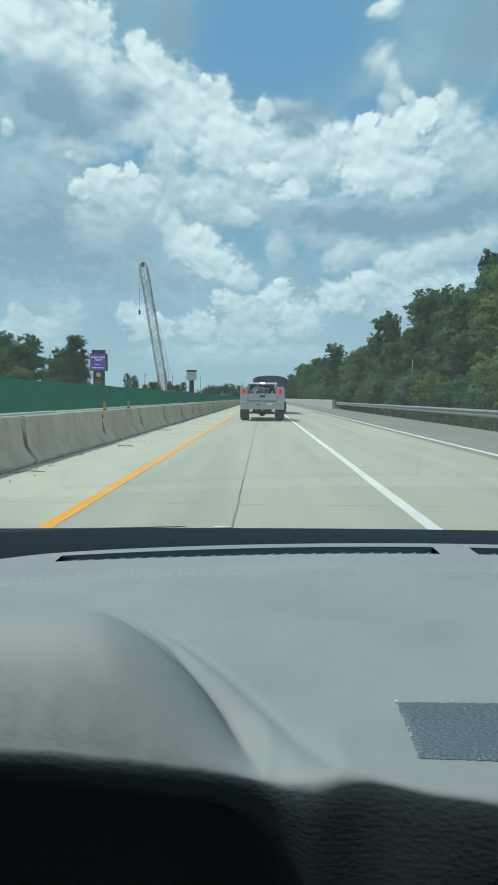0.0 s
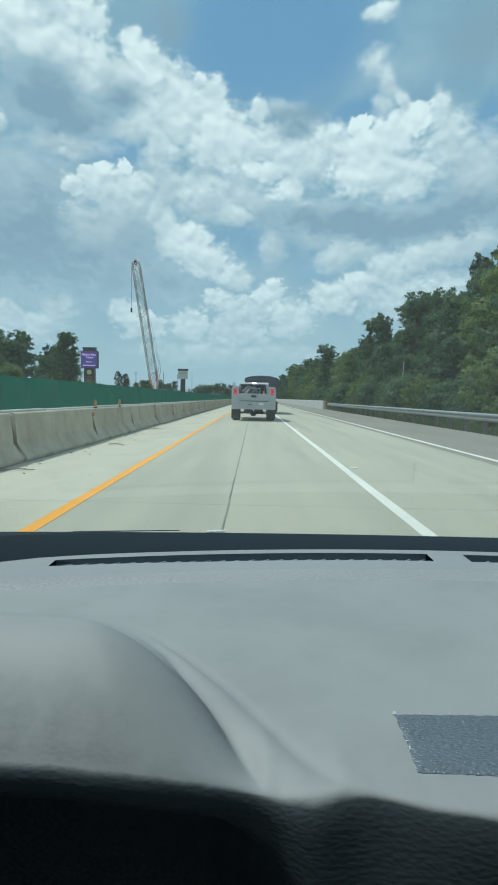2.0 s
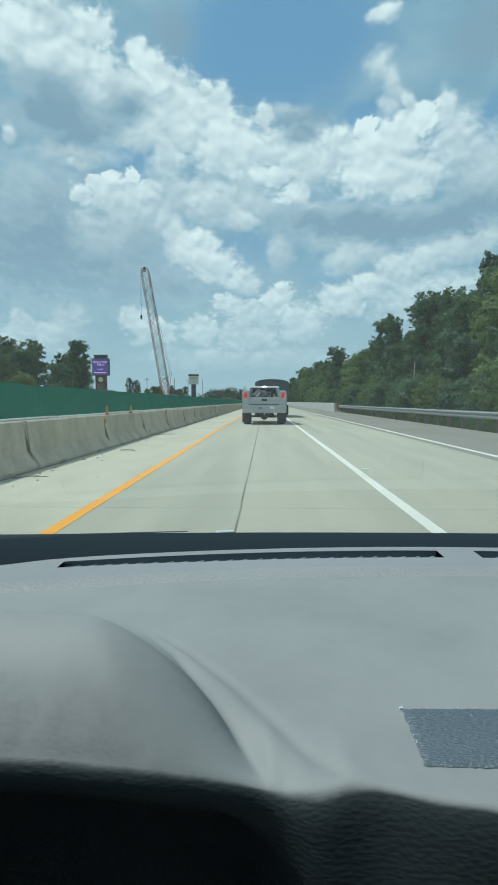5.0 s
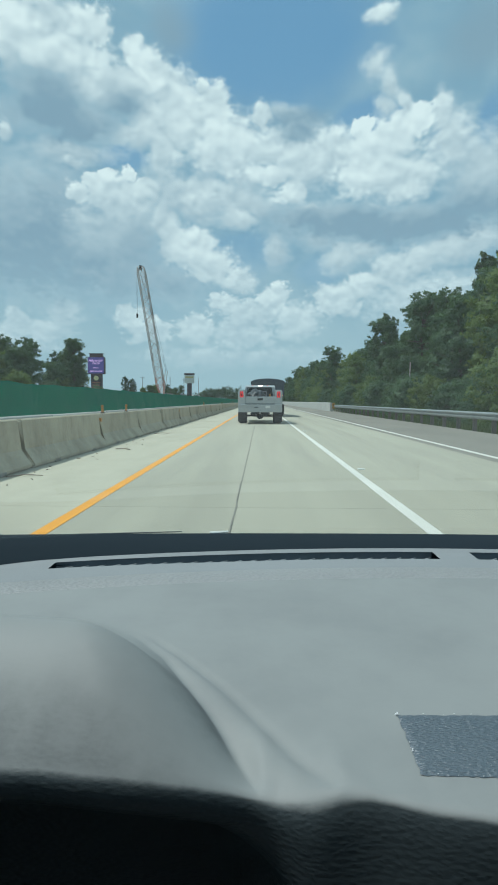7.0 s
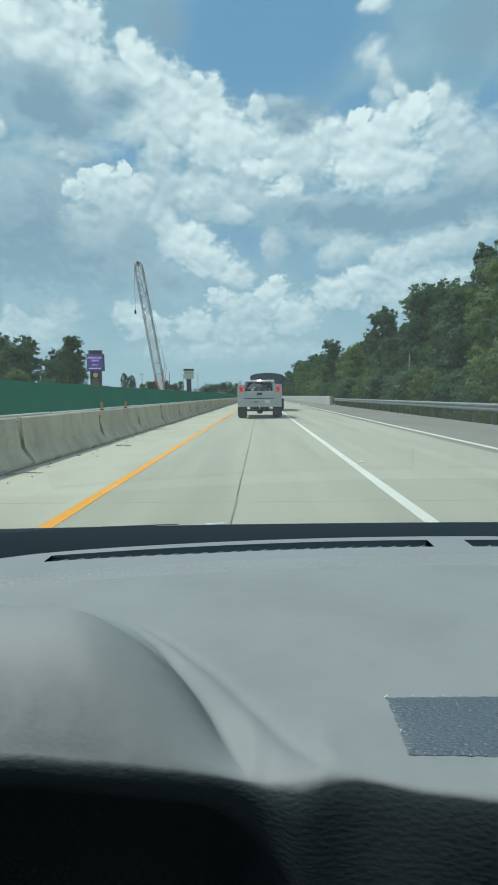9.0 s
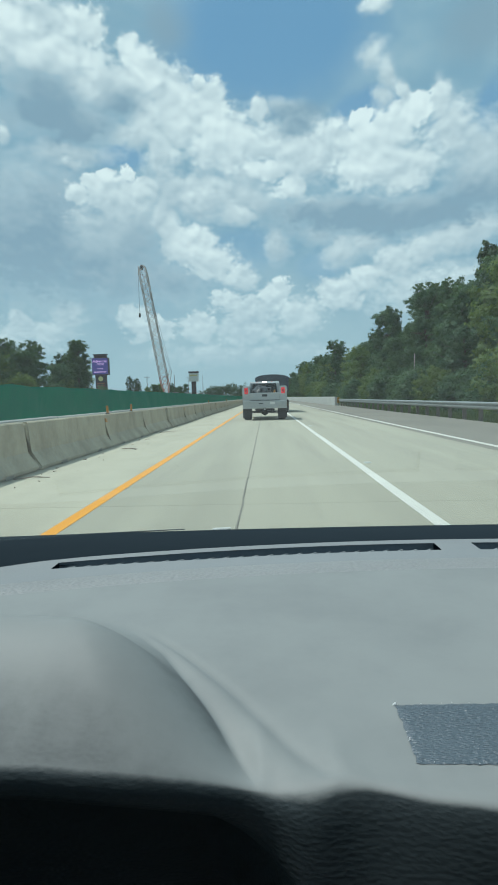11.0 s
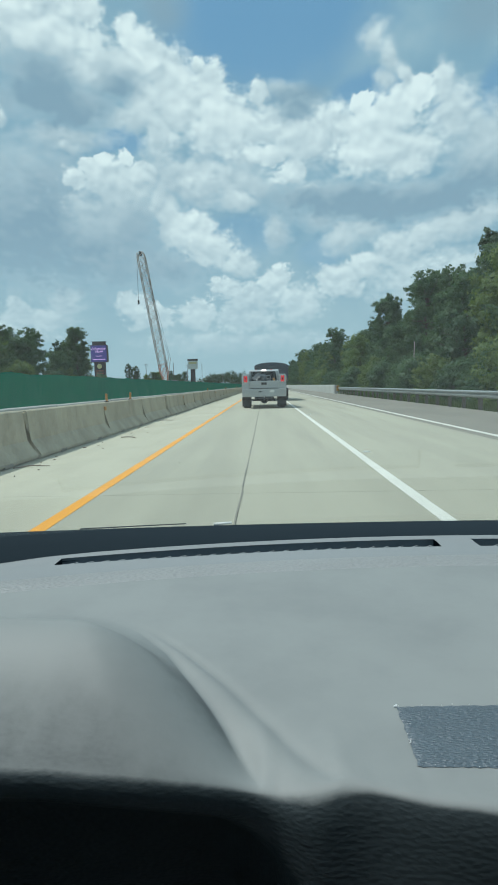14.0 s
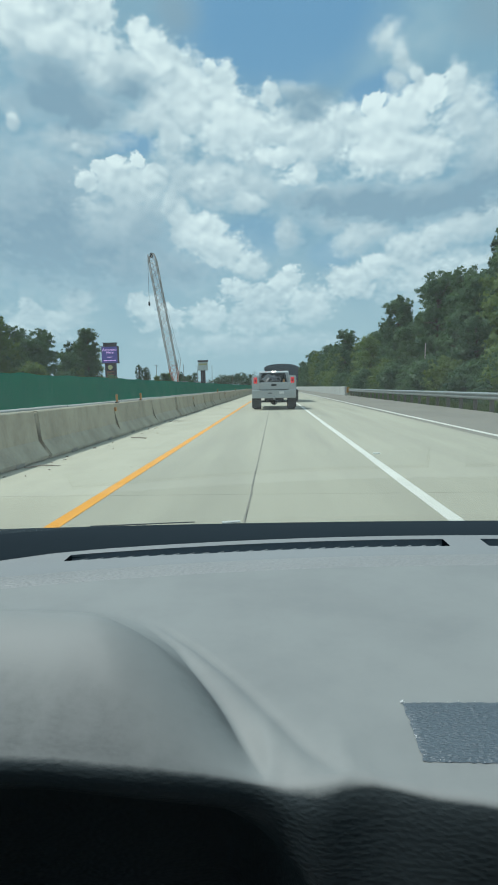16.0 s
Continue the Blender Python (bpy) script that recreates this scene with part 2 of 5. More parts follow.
# ---- materials ----
def material(name, base, dark=None, rough=0.7, metal=0.0, grain=(60.0, 0.25), stain=(1.2, 0.35), bump=(80.0, 0.2, 0.002),
             island=0.0, gloss=0.5, stretch=(1, 1, 1), coat=0.0, glow=None):
    """A surface with fine grain, broad stains and a fine relief, in metres of its own object."""
    m = bpy.data.materials.new(name)
    m.use_nodes = True
    n = Nodes(m.node_tree)
    place = n.vec("MULTIPLY", n.add("ShaderNodeNewGeometry").outputs["Position"], stretch)
    dark = dark or tuple(c * 0.6 for c in base)
    fine = n.noise(place, grain[0], 3.0, 0.6)
    broad = n.noise(place, stain[0], 5.0, 0.6)
    f = n.math("MULTIPLY", n.ramp(broad, 0.35, 0.75), stain[1])
    f = n.math("ADD", f, n.math("MULTIPLY", n.ramp(fine, 0.4, 0.75), grain[1]), clamp=True)
    if island:
        pick = n.add("ShaderNodeNewGeometry").outputs["Random Per Island"]
        f = n.math("ADD", f, n.math("MULTIPLY", pick, island), clamp=True)
    colour = n.mix(f, base, dark)
    shader = n.add("ShaderNodeBsdfPrincipled")
    n.wire(shader, "Base Color", colour)
    n.wire(shader, "Roughness", n.math("MULTIPLY_ADD", fine, 0.2, rough - 0.1, clamp=True))
    shader.inputs["Metallic"].default_value = metal
    shader.inputs["Specular IOR Level"].default_value = gloss
    shader.inputs["Coat Weight"].default_value = coat
    if glow:
        shader.inputs["Emission Color"].default_value = (*glow[0], 1.0)
        shader.inputs["Emission Strength"].default_value = glow[1]
    if bump[1]:
        b = n.add("ShaderNodeBump")
        b.inputs["Strength"].default_value, b.inputs["Distance"].default_value = bump[1], bump[2]
        n.wire(b, "Height", n.noise(place, bump[0], 5.0, 0.6))
        n.wire(shader, "Normal", b.outputs[0])
    out = n.add("ShaderNodeOutputMaterial")
    n.wire(out, 0, shader.outputs[0])
    return m


def leather(name, base, dark, rough, size, depth, dust=0.3, gloss=0.4, long=0.6, far=0.002, dust_and_shade=None):
    """Vinyl pressed like hide: small rounded cells with creases between; dust on level faces, steep ones darkened,
    partly as painted shade.
    """
    m = material(name, base, dark, rough, grain=(300.0, 0.15), stain=(6.0, dust), bump=(400.0, 0.0, 0.0), gloss=gloss)
    n = Nodes(m.node_tree, keep=True)
    place = n.add("ShaderNodeNewGeometry").outputs["Position"]
    bent = n.vec("ADD", n.vec("MULTIPLY", place, (long, 1.0, 1.0)), n.vec("MULTIPLY", n.noise(place, size * 0.6, 2.0, 0.5, colour=True), (0.0012, 0.0012, 0.0012)))
    cells = n.add("ShaderNodeTexVoronoi")
    cells.feature = "SMOOTH_F1"
    n.wire(cells, "Vector", bent)
    cells.inputs["Scale"].default_value = size
    height = n.math("ADD", cells.outputs["Distance"], n.math("MULTIPLY", n.noise(bent, size * 0.9, 3.0, 0.6), 0.6))
    b = n.add("ShaderNodeBump")
    b.invert = True
    b.inputs["Strength"].default_value, b.inputs["Distance"].default_value = depth, far
    n.wire(b, "Height", height)
    shader = [x for x in m.node_tree.nodes if x.type == "BSDF_PRINCIPLED"][0]
    n.wire(shader, "Normal", b.outputs[0])
    if dust_and_shade:                                 # colour of the dust, and the slopes over which it thins and shade is painted in
        tone, worn, steep, level = dust_and_shade
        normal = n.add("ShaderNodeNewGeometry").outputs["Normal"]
        slope_mask = n.math("MULTIPLY_ADD", n.noise(place, 60.0, 5.0, 0.65), 0.16, n.math("SUBTRACT", n.split(normal)[2], 0.08))
        slope_mask = n.ramp(slope_mask, steep, level)
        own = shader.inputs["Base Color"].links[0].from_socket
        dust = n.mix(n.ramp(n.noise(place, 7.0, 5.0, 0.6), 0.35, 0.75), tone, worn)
        n.wire(shader, "Base Color", n.mix(slope_mask, own, dust))
        n.wire(b, "Strength", n.ramp(slope_mask, 0.0, 1.0, depth, 0.02))
        n.wire(shader, "Roughness", n.ramp(slope_mask, 0.0, 1.0, rough, 0.62))
    return m


def leaf_material(name, base, dark):
    m = bpy.data.materials.new(name)
    m.use_nodes = True
    n = Nodes(m.node_tree)
    geo = n.add("ShaderNodeNewGeometry")
    tree_pick = n.add("ShaderNodeObjectInfo").outputs["Random"]
    patch = n.noise(geo.outputs["Position"], 0.35, 3.0, 0.6)
    f = n.math("ADD", n.math("MULTIPLY", geo.outputs["Random Per Island"], 0.18), n.math("MULTIPLY", n.ramp(patch, 0.35, 0.65), 0.6), clamp=True)
    colour = n.mix(f, base, dark)
    colour = n.mix(n.math("MULTIPLY", tree_pick, 0.45), colour, (base[0] * 0.55, base[1] * 0.72, base[2] * 0.9))
    shader = n.add("ShaderNodeBsdfPrincipled")
    n.wire(shader, "Base Color", colour)
    shader.inputs["Roughness"].default_value = 0.55
    shader.inputs["Specular IOR Level"].default_value = 0.35
    thin = n.add("ShaderNodeBsdfTranslucent")
    n.wire(thin, 0, n.mix(0.5, colour, (base[0] * 1.6, base[1] * 1.6, base[2] * 0.8)))
    both = n.add("ShaderNodeMixShader")
    both.inputs[0].default_value = 0.42
    n.wire(both, 1, shader.outputs[0])
    n.wire(both, 2, thin.outputs[0])
    out = n.add("ShaderNodeOutputMaterial")
    n.wire(out, 0, both.outputs[0])
    return m


def pane_material(name, tint, gloss_ior=1.5, film=0.0):
    """Thin glass: clear straight through, glossy by Fresnel."""
    m = bpy.data.materials.new(name)
    m.use_nodes = True
    n = Nodes(m.node_tree)
    clear = n.add("ShaderNodeBsdfTransparent")
    clear.inputs[0].default_value = (*tint, 1.0)
    shine = n.add("ShaderNodeBsdfGlossy")
    shine.inputs["Roughness"].default_value = 0.02
    rim = n.add("ShaderNodeFresnel")
    rim.inputs[0].default_value = gloss_ior
    both = n.add("ShaderNodeMixShader")
    n.wire(both, 0, rim.outputs[0])
    n.wire(both, 1, clear.outputs[0])
    n.wire(both, 2, shine.outputs[0])
    if film:                                    # a thin film of dust, lit from outside
        dust = n.add("ShaderNodeBsdfTranslucent")
        dust.inputs[0].default_value = (0.78, 0.85, 0.84, 1.0)
        over = n.add("ShaderNodeMixShader")
        over.inputs[0].default_value = film
        n.wire(over, 1, both.outputs[0])
        n.wire(over, 2, dust.outputs[0])
        both = over
    out = n.add("ShaderNodeOutputMaterial")
    n.wire(out, 0, both.outputs[0])
    return m


CONCRETE_CLEAN = material("shoulder_concrete", (0.480, 0.448, 0.350), (0.375, 0.347, 0.272), 0.85, grain=(30.0, 0.35), stain=(0.9, 0.8), bump=(120.0, 0.10, 0.003), gloss=0.3, stretch=(1.0, 0.4, 1))
CONCRETE_ROAD = material("road_concrete", (0.420, 0.395, 0.312), (0.310, 0.292, 0.236), 0.85, grain=(35.0, 0.35), stain=(0.5, 0.7), bump=(120.0, 0.10, 0.003), gloss=0.3, stretch=(2.2, 0.12, 1))
ASPHALT = material("shoulder_asphalt", (0.245, 0.225, 0.19), (0.165, 0.152, 0.132), 0.9, grain=(70.0, 0.4), stain=(0.5, 0.5), bump=(140.0, 0.4, 0.006), gloss=0.25, stretch=(1, 0.4, 1))
JOINT = material("joint_sealant", (0.215, 0.20, 0.17), (0.28, 0.26, 0.22), 0.85, grain=(20.0, 0.5), stain=(1.5, 0.7))
BARRIER = material("weathered_concrete", (0.47, 0.42, 0.315), (0.27, 0.24, 0.18), 0.9, grain=(18.0, 0.25), stain=(1.3, 0.7), bump=(45.0, 0.35, 0.006), gloss=0.25, stretch=(1, 1, 0.6))
PARAPET = material("pale_concrete", (0.47, 0.47, 0.445), (0.30, 0.30, 0.28), 0.85, grain=(18.0, 0.2), stain=(0.7, 0.5), bump=(40.0, 0.25, 0.005), gloss=0.3, stretch=(1, 1, 0.5))
YELLOW = material("yellow_road_paint", (0.82, 0.34, 0.015), (0.70, 0.32, 0.05), 0.6, grain=(45.0, 0.4), stain=(1.0, 0.4), bump=(150.0, 0.3, 0.002))
WHITE_PAINT = material("white_road_paint", (0.72, 0.69, 0.62), (0.55, 0.53, 0.47), 0.6, grain=(45.0, 0.3), stain=(1.0, 0.4), bump=(150.0, 0.3, 0.002))
GREEN_CLOTH = leaf_material("green_screen_fabric", (0.003, 0.200, 0.148), (0.002, 0.165, 0.124))
GALVANISED = material("galvanised_steel", (0.38, 0.40, 0.39), (0.25, 0.26, 0.25), 0.5, 0.7, grain=(25.0, 0.4), stain=(1.5, 0.5), bump=(60.0, 0.1, 0.002))
TIMBER = material("grey_timber", (0.20, 0.17, 0.135), (0.10, 0.085, 0.07), 0.9, grain=(30.0, 0.4), stretch=(1, 1, 0.2))
GRASS_SOIL = material("verge_grass_soil", (0.062, 0.082, 0.034), (0.12, 0.10, 0.065), 0.95, grain=(6.0, 0.4), stain=(0.25, 0.7), bump=(12.0, 0.6, 0.05), gloss=0.1)
GRASS = leaf_material("grass_blades", (0.095, 0.135, 0.045), (0.16, 0.15, 0.075))
BARK = material("bark", (0.16, 0.13, 0.10), (0.07, 0.058, 0.045), 0.95, grain=(14.0, 0.5), stain=(2.0, 0.5), bump=(16.0, 0.7, 0.03), stretch=(1, 1, 0.25), gloss=0.2)
LEAF_DEEP = leaf_material("leaves_deep_green", (0.105, 0.165, 0.078), (0.060, 0.110, 0.066))
LEAF_FRESH = leaf_material("leaves_fresh_green", (0.170, 0.225, 0.070), (0.100, 0.152, 0.058))
LEAF_PINE = leaf_material("needles_dark_green", (0.070, 0.112, 0.056), (0.042, 0.074, 0.042))
LEAF_FAR = leaf_material("far_woods_green", (0.075, 0.110, 0.070), (0.050, 0.080, 0.056))
ORANGE = material("orange_plastic", (0.52, 0.24, 0.06), (0.36, 0.18, 0.06), 0.5, grain=(40.0, 0.2))
BOOM_PAINT = material("faded_white_steel", (0.52, 0.46, 0.43), (0.34, 0.25, 0.21), 0.55, grain=(5.0, 0.3), stain=(0.4, 0.4))
BOOM_RED = material("faded_red_steel", (0.48, 0.20, 0.13), (0.34, 0.15, 0.10), 0.55, grain=(5.0, 0.3))
CABLE = material("steel_cable", (0.09, 0.09, 0.09), (0.05, 0.05, 0.05), 0.6, 0.3)
DARK_STEEL = material("dark_steel", (0.035, 0.037, 0.04), (0.02, 0.02, 0.022), 0.6, 0.2, grain=(30.0, 0.4))
TRUCK_WHITE = material("white_truck_paint", (0.40, 0.415, 0.42), (0.31, 0.32, 0.32), 0.32, grain=(20.0, 0.1), stain=(1.5, 0.35), bump=(30.0, 0.03, 0.001), coat=0.5)
RUBBER = material("tyre_rubber", (0.022, 0.022, 0.023), (0.04, 0.038, 0.035), 0.85, grain=(40.0, 0.4), bump=(60.0, 0.3, 0.003))
RED_LENS = material("red_lens", (0.50, 0.012, 0.014), (0.36, 0.01, 0.012), 0.2, grain=(80.0, 0.2), glow=((1.0, 0.05, 0.06), 0.35))
STOP_LAMP = material("lit_stop_lamp", (0.9, 0.45, 0.35), (0.9, 0.3, 0.2), 0.3, glow=((1.0, 0.80, 0.70), 9.0))
AMBER_LAMP = material("amber_lamp", (0.9, 0.35, 0.08), (0.8, 0.3, 0.06), 0.3, glow=((1.0, 0.4, 0.08), 1.6))
DARK_GLASS = material("dark_window_glass", (0.015, 0.018, 0.02), (0.01, 0.012, 0.014), 0.12, grain=(20.0, 0.1), bump=(10.0, 0.0, 0.0), gloss=0.25)
TARP = material("dark_tarpaulin", (0.055, 0.070, 0.095), (0.034, 0.044, 0.062), 0.55, grain=(15.0, 0.3), stain=(1.2, 0.5), bump=(5.0, 0.4, 0.03))
BLACK_BAGS = material("black_sheeting", (0.018, 0.019, 0.021), (0.03, 0.03, 0.032), 0.4, grain=(15.0, 0.3), bump=(9.0, 0.6, 0.03))
CHROME = material("bright_steel", (0.62, 0.63, 0.64), (0.45, 0.45, 0.45), 0.25, 0.9, grain=(20.0, 0.2))
PLATE = material("plate_white", (0.7, 0.7, 0.68), (0.55, 0.55, 0.54), 0.5)
SIGN_SCREEN = material("sign_screen", (0.07, 0.06, 0.20), (0.05, 0.04, 0.15), 0.4, grain=(2.0, 0.2), glow=((0.16, 0.12, 0.50), 0.22))
SIGN_PINK = material("sign_lettering_pink", (0.8, 0.5, 0.8), (0.7, 0.4, 0.75), 0.4, glow=((0.9, 0.5, 0.95), 0.45))
SIGN_BROWN = material("sign_cladding", (0.085, 0.06, 0.065), (0.05, 0.038, 0.045), 0.7, grain=(1.5, 0.3), stain=(0.3, 0.5))
SIGN_RUST = material("sign_lettering_rust", (0.28, 0.11, 0.08), (0.2, 0.08, 0.07), 0.6)
SIGN_YELLOW = material("sign_panel_yellow", (0.62, 0.55, 0.28), (0.5, 0.45, 0.25), 0.6)
BUILDING_WHITE = material("pale_metal_wall", (0.60, 0.61, 0.60), (0.45, 0.46, 0.46), 0.6, grain=(3.0, 0.2), stretch=(1, 1, 0.2))
CAR_WHITE = material("white_car_paint", (0.72, 0.73, 0.74), (0.6, 0.6, 0.6), 0.25, coat=0.5)
CAR_GREY = material("grey_car_paint", (0.25, 0.26, 0.28), (0.2, 0.2, 0.22), 0.25, coat=0.5)
BODY_PAINT = material("dark_car_paint", (0.04, 0.045, 0.05), (0.03, 0.032, 0.036), 0.3, coat=0.4)
DASH_TOP = leather("grey_grained_vinyl", (0.228, 0.244, 0.249), (0.182, 0.197, 0.203), 0.58, 420.0, 0.06, gloss=0.55)
DASH_STRIP = leather("pressed_grey_vinyl", (0.25, 0.258, 0.256), (0.19, 0.197, 0.197), 0.5, 260.0, 0.5, gloss=0.6, long=0.55, far=0.003)
# Dust on level faces; the slope mask also paints shade on the hood's flank.
DASH_PAD = leather("dusty_grained_vinyl", (0.036, 0.046, 0.050), (0.024, 0.032, 0.035), 0.46, 320.0, 0.32, gloss=0.45, long=0.5, far=0.0016, dust_and_shade=((0.236, 0.251, 0.246), (0.204, 0.217, 0.215), 0.46, 0.81))
PATCH = leather("clean_blue_grey_vinyl", (0.088, 0.114, 0.136), (0.060, 0.082, 0.102), 0.40, 640.0, 0.8, gloss=0.7, long=0.38, far=0.0022)
LINT = material("white_lint", (0.72, 0.74, 0.75), (0.5, 0.52, 0.53), 0.9, grain=(600.0, 0.3))
HAZARD = material("amber_sheeting", (0.62, 0.30, 0.04), (0.5, 0.25, 0.05), 0.5)
BLACK_TRIM = material("black_plastic", (0.020, 0.024, 0.027), (0.028, 0.032, 0.036), 0.55, grain=(200.0, 0.3), bump=(300.0, 0.2, 0.001))
SLOT_BLUE = material("dark_blue_plastic", (0.11, 0.14, 0.165), (0.08, 0.105, 0.125), 0.6, grain=(200.0, 0.3))
FRIT = material("black_ceramic_band", (0.017, 0.026, 0.033), (0.022, 0.031, 0.039), 0.9, grain=(60.0, 0.3), bump=(40.0, 0.05, 0.001), gloss=0.08)
LINER = material("headliner_cloth", (0.34, 0.33, 0.31), (0.27, 0.26, 0.25), 0.95, grain=(200.0, 0.3))
GLASS = pane_material("windscreen_glass", (0.90, 0.96, 0.94), film=0.018)
CUT_WOOD = material("dry_sticks", (0.20, 0.16, 0.12), (0.1, 0.08, 0.06), 0.9)

# ---- building helpers ----
def part(name, bm, mat, parent=None, label="", smooth=False):
    """Links a bmesh as one mesh object, under a thing or a part."""
    me = bpy.data.meshes.new(name)
    bm.normal_update()
    bm.to_mesh(me)
    bm.free()
    return place_mesh(name, me, mat, parent, label, smooth)


def place_mesh(name, me, mat, parent=None, label="", smooth=False):
    if mat and not me.materials:
        me.materials.append(mat)
    if smooth:
        me.polygons.foreach_set("use_smooth", [True] * len(me.polygons))
    ob = new(name, me)
    if parent:
        ob.parent = parent
    return tagged(ob, label)


def thing(name, at, label, category, group="", kind="", turn=0.0):
    ob = new(name)
    ob.matrix_basis = pose(*at, 0, 0, turn)
    return tagged(ob, label, category, group, kind)


def box(bm, x0, x1, y0, y1, z0, z1, bevel=0.0, m=None):
    made = bmesh.ops.create_cube(bm, size=1.0)["verts"]
    for v in made:
        v.co = Vector(((x0 + x1) / 2 + v.co.x * (x1 - x0), (y0 + y1) / 2 + v.co.y * (y1 - y0), (z0 + z1) / 2 + v.co.z * (z1 - z0)))
    if bevel:
        edges = list({e for v in made for e in v.link_edges})
        made = bmesh.ops.bevel(bm, geom=edges, offset=bevel, segments=2, affect="EDGES", profile=0.6)["verts"]
    if m is not None:
        for v in made:
            v.co = m @ v.co
    return bm


def boxed(*args, **kw):
    return box(bmesh.new(), *args, **kw)


def rod(bm, a, b, r0, r1=None, sides=6):
    a, b = Vector(a), Vector(b)
    m = Matrix.Translation((a + b) / 2) @ (b - a).to_track_quat("Z", "Y").to_matrix().to_4x4()
    bmesh.ops.create_cone(bm, cap_ends=True, segments=sides, radius1=r0, radius2=r0 if r1 is None else r1, depth=(b - a).length, matrix=m)
    return bm


def sweep(profile, stations, closed=False):
    """A surface from (x, z) profile points carried to each (x, y, z) station; ends capped when closed."""
    bm = bmesh.new()
    rings = [[bm.verts.new((sx + px, sy, sz + pz)) for px, pz in profile] for sx, sy, sz in stations]
    k = len(profile)
    for a, b in zip(rings, rings[1:]):
        for i in range(k if closed else k - 1):
            bm.faces.new((a[i], a[(i + 1) % k], b[(i + 1) % k], b[i]))
    if closed:
        bm.faces.new(rings[0])
        bm.faces.new(rings[-1][::-1])
    bmesh.ops.recalc_face_normals(bm, faces=bm.faces)
    return bm


def extrude_outline(outline, axis, lo, hi, bevel=0.0):
    """A solid from an outline in the plane across the axis ('x': points are (y, z); 'y': points are (x, z); 'z': (x, y))."""
    bm = bmesh.new()
    put = {"x": lambda p, s: (s, p[0], p[1]), "y": lambda p, s: (p[0], s, p[1]), "z": lambda p, s: (p[0], p[1], s)}[axis]
    a = [bm.verts.new(put(p, lo)) for p in outline]
    b = [bm.verts.new(put(p, hi)) for p in outline]
    bm.faces.new(a)
    bm.faces.new(b[::-1])
    for i in range(len(a)):
        j = (i + 1) % len(a)
        bm.faces.new((a[i], b[i], b[j], a[j]))
    bmesh.ops.recalc_face_normals(bm, faces=bm.faces)
    if bevel:
        bmesh.ops.bevel(bm, geom=list(bm.edges), offset=bevel, segments=2, affect="EDGES", profile=0.6, clamp_overlap=True)
    return bm


# ---- ground and road ----
X_JOINT, X_YELLOW, X_WHITE, X_EDGE, X_ASPHALT, X_RAIL, X_BARRIER = -0.28, -2.00, 1.60, 5.10, 4.75, 8.9, -4.02
bm = bmesh.new()
for x0, x1 in ((-1800, -40), (-40, 40), (40, 1800)):
    for y0, y1 in ((-200, 500), (500, 4000)):
        bm.faces.new([bm.verts.new((x, y, -0.16)) for x, y in ((x0, y0), (x1, y0), (x1, y1), (x0, y1))])
bmesh.ops.remove_doubles(bm, verts=bm.verts, dist=0.01)
tagged(part("ground", bm, GRASS_SOIL), "rough green verge and open land beside the motorway", "ground", kind="structure")

road = tagged(part("road", boxed(-5.3, 8.9, -12, 900, -0.25, -0.006), JOINT), "pale concrete motorway carriageway with sealed joints", "road", kind="structure")
shoulder = part("shoulder", boxed(X_ASPHALT, 8.75, -12, 900, -0.006, 0.0), ASPHALT, road, "worn grey asphalt shoulder")


def line(name, x, width, y0, y1, mat, label):
    bm = bmesh.new()
    n = 60
    rnd = random.Random(int(x * 100))
    pts = [y0 + (y1 - y0) * (i / n) ** 2.2 for i in range(n + 1)]
    lo, hi = [], []
    for y in pts:
        lo.append((x - width / 2 + rnd.uniform(-0.006, 0.006), y))
        hi.append((x + width / 2 + rnd.uniform(-0.006, 0.006), y))
    low = [[bm.verts.new((px, py, z)) for px, py in side] for side in (lo, hi) for z in (0.0, 0.004)]
    for i in range(n):
        for a, b in ((1, 3), (0, 1), (3, 2)):
            bm.faces.new((low[a][i], low[b][i], low[b][i + 1], low[a][i + 1]))
    bmesh.ops.recalc_face_normals(bm, faces=bm.faces)
    tagged(part(name, bm, mat), label, "road marking", kind="structure")


line("road_marking", X_YELLOW, 0.14, -8, 600, YELLOW, "solid yellow painted line along the median shoulder")
line("road_marking", X_WHITE, 0.135, -8, 600, WHITE_PAINT, "solid white painted line between the two lanes")
line("road_marking", X_EDGE, 0.15, -8, 600, WHITE_PAINT, "solid white painted edge line by the shoulder")


# hand-run sealant along the lane joint, wandering and broken
bm = bmesh.new()
rnd = random.Random(14)
y, x = 3.0, X_JOINT
while y < 110:
    long = rnd.uniform(0.25, 0.7)
    if rnd.random() < 0.86:
        w0, w1 = rnd.uniform(0.004, 0.013), rnd.uniform(0.004, 0.013)
        x1 = X_JOINT + rnd.uniform(-0.014, 0.014)
        low, top = [[bm.verts.new((px, py, z)) for px, py in ((x - w0, y), (x + w0, y), (x1 + w1, y + long), (x1 - w1, y + long))] for z in (-0.003, 0.0035)]
        bm.faces.new(top)
        for k in range(4):
            bm.faces.new((low[k], low[(k + 1) % 4], top[(k + 1) % 4], top[k]))
        x = x1
    y += long
bmesh.ops.recalc_face_normals(bm, faces=bm.faces)
tagged(part("joint_sealant", bm, JOINT, road, "uneven dark sealant along the lane joint"), kind="stuff")

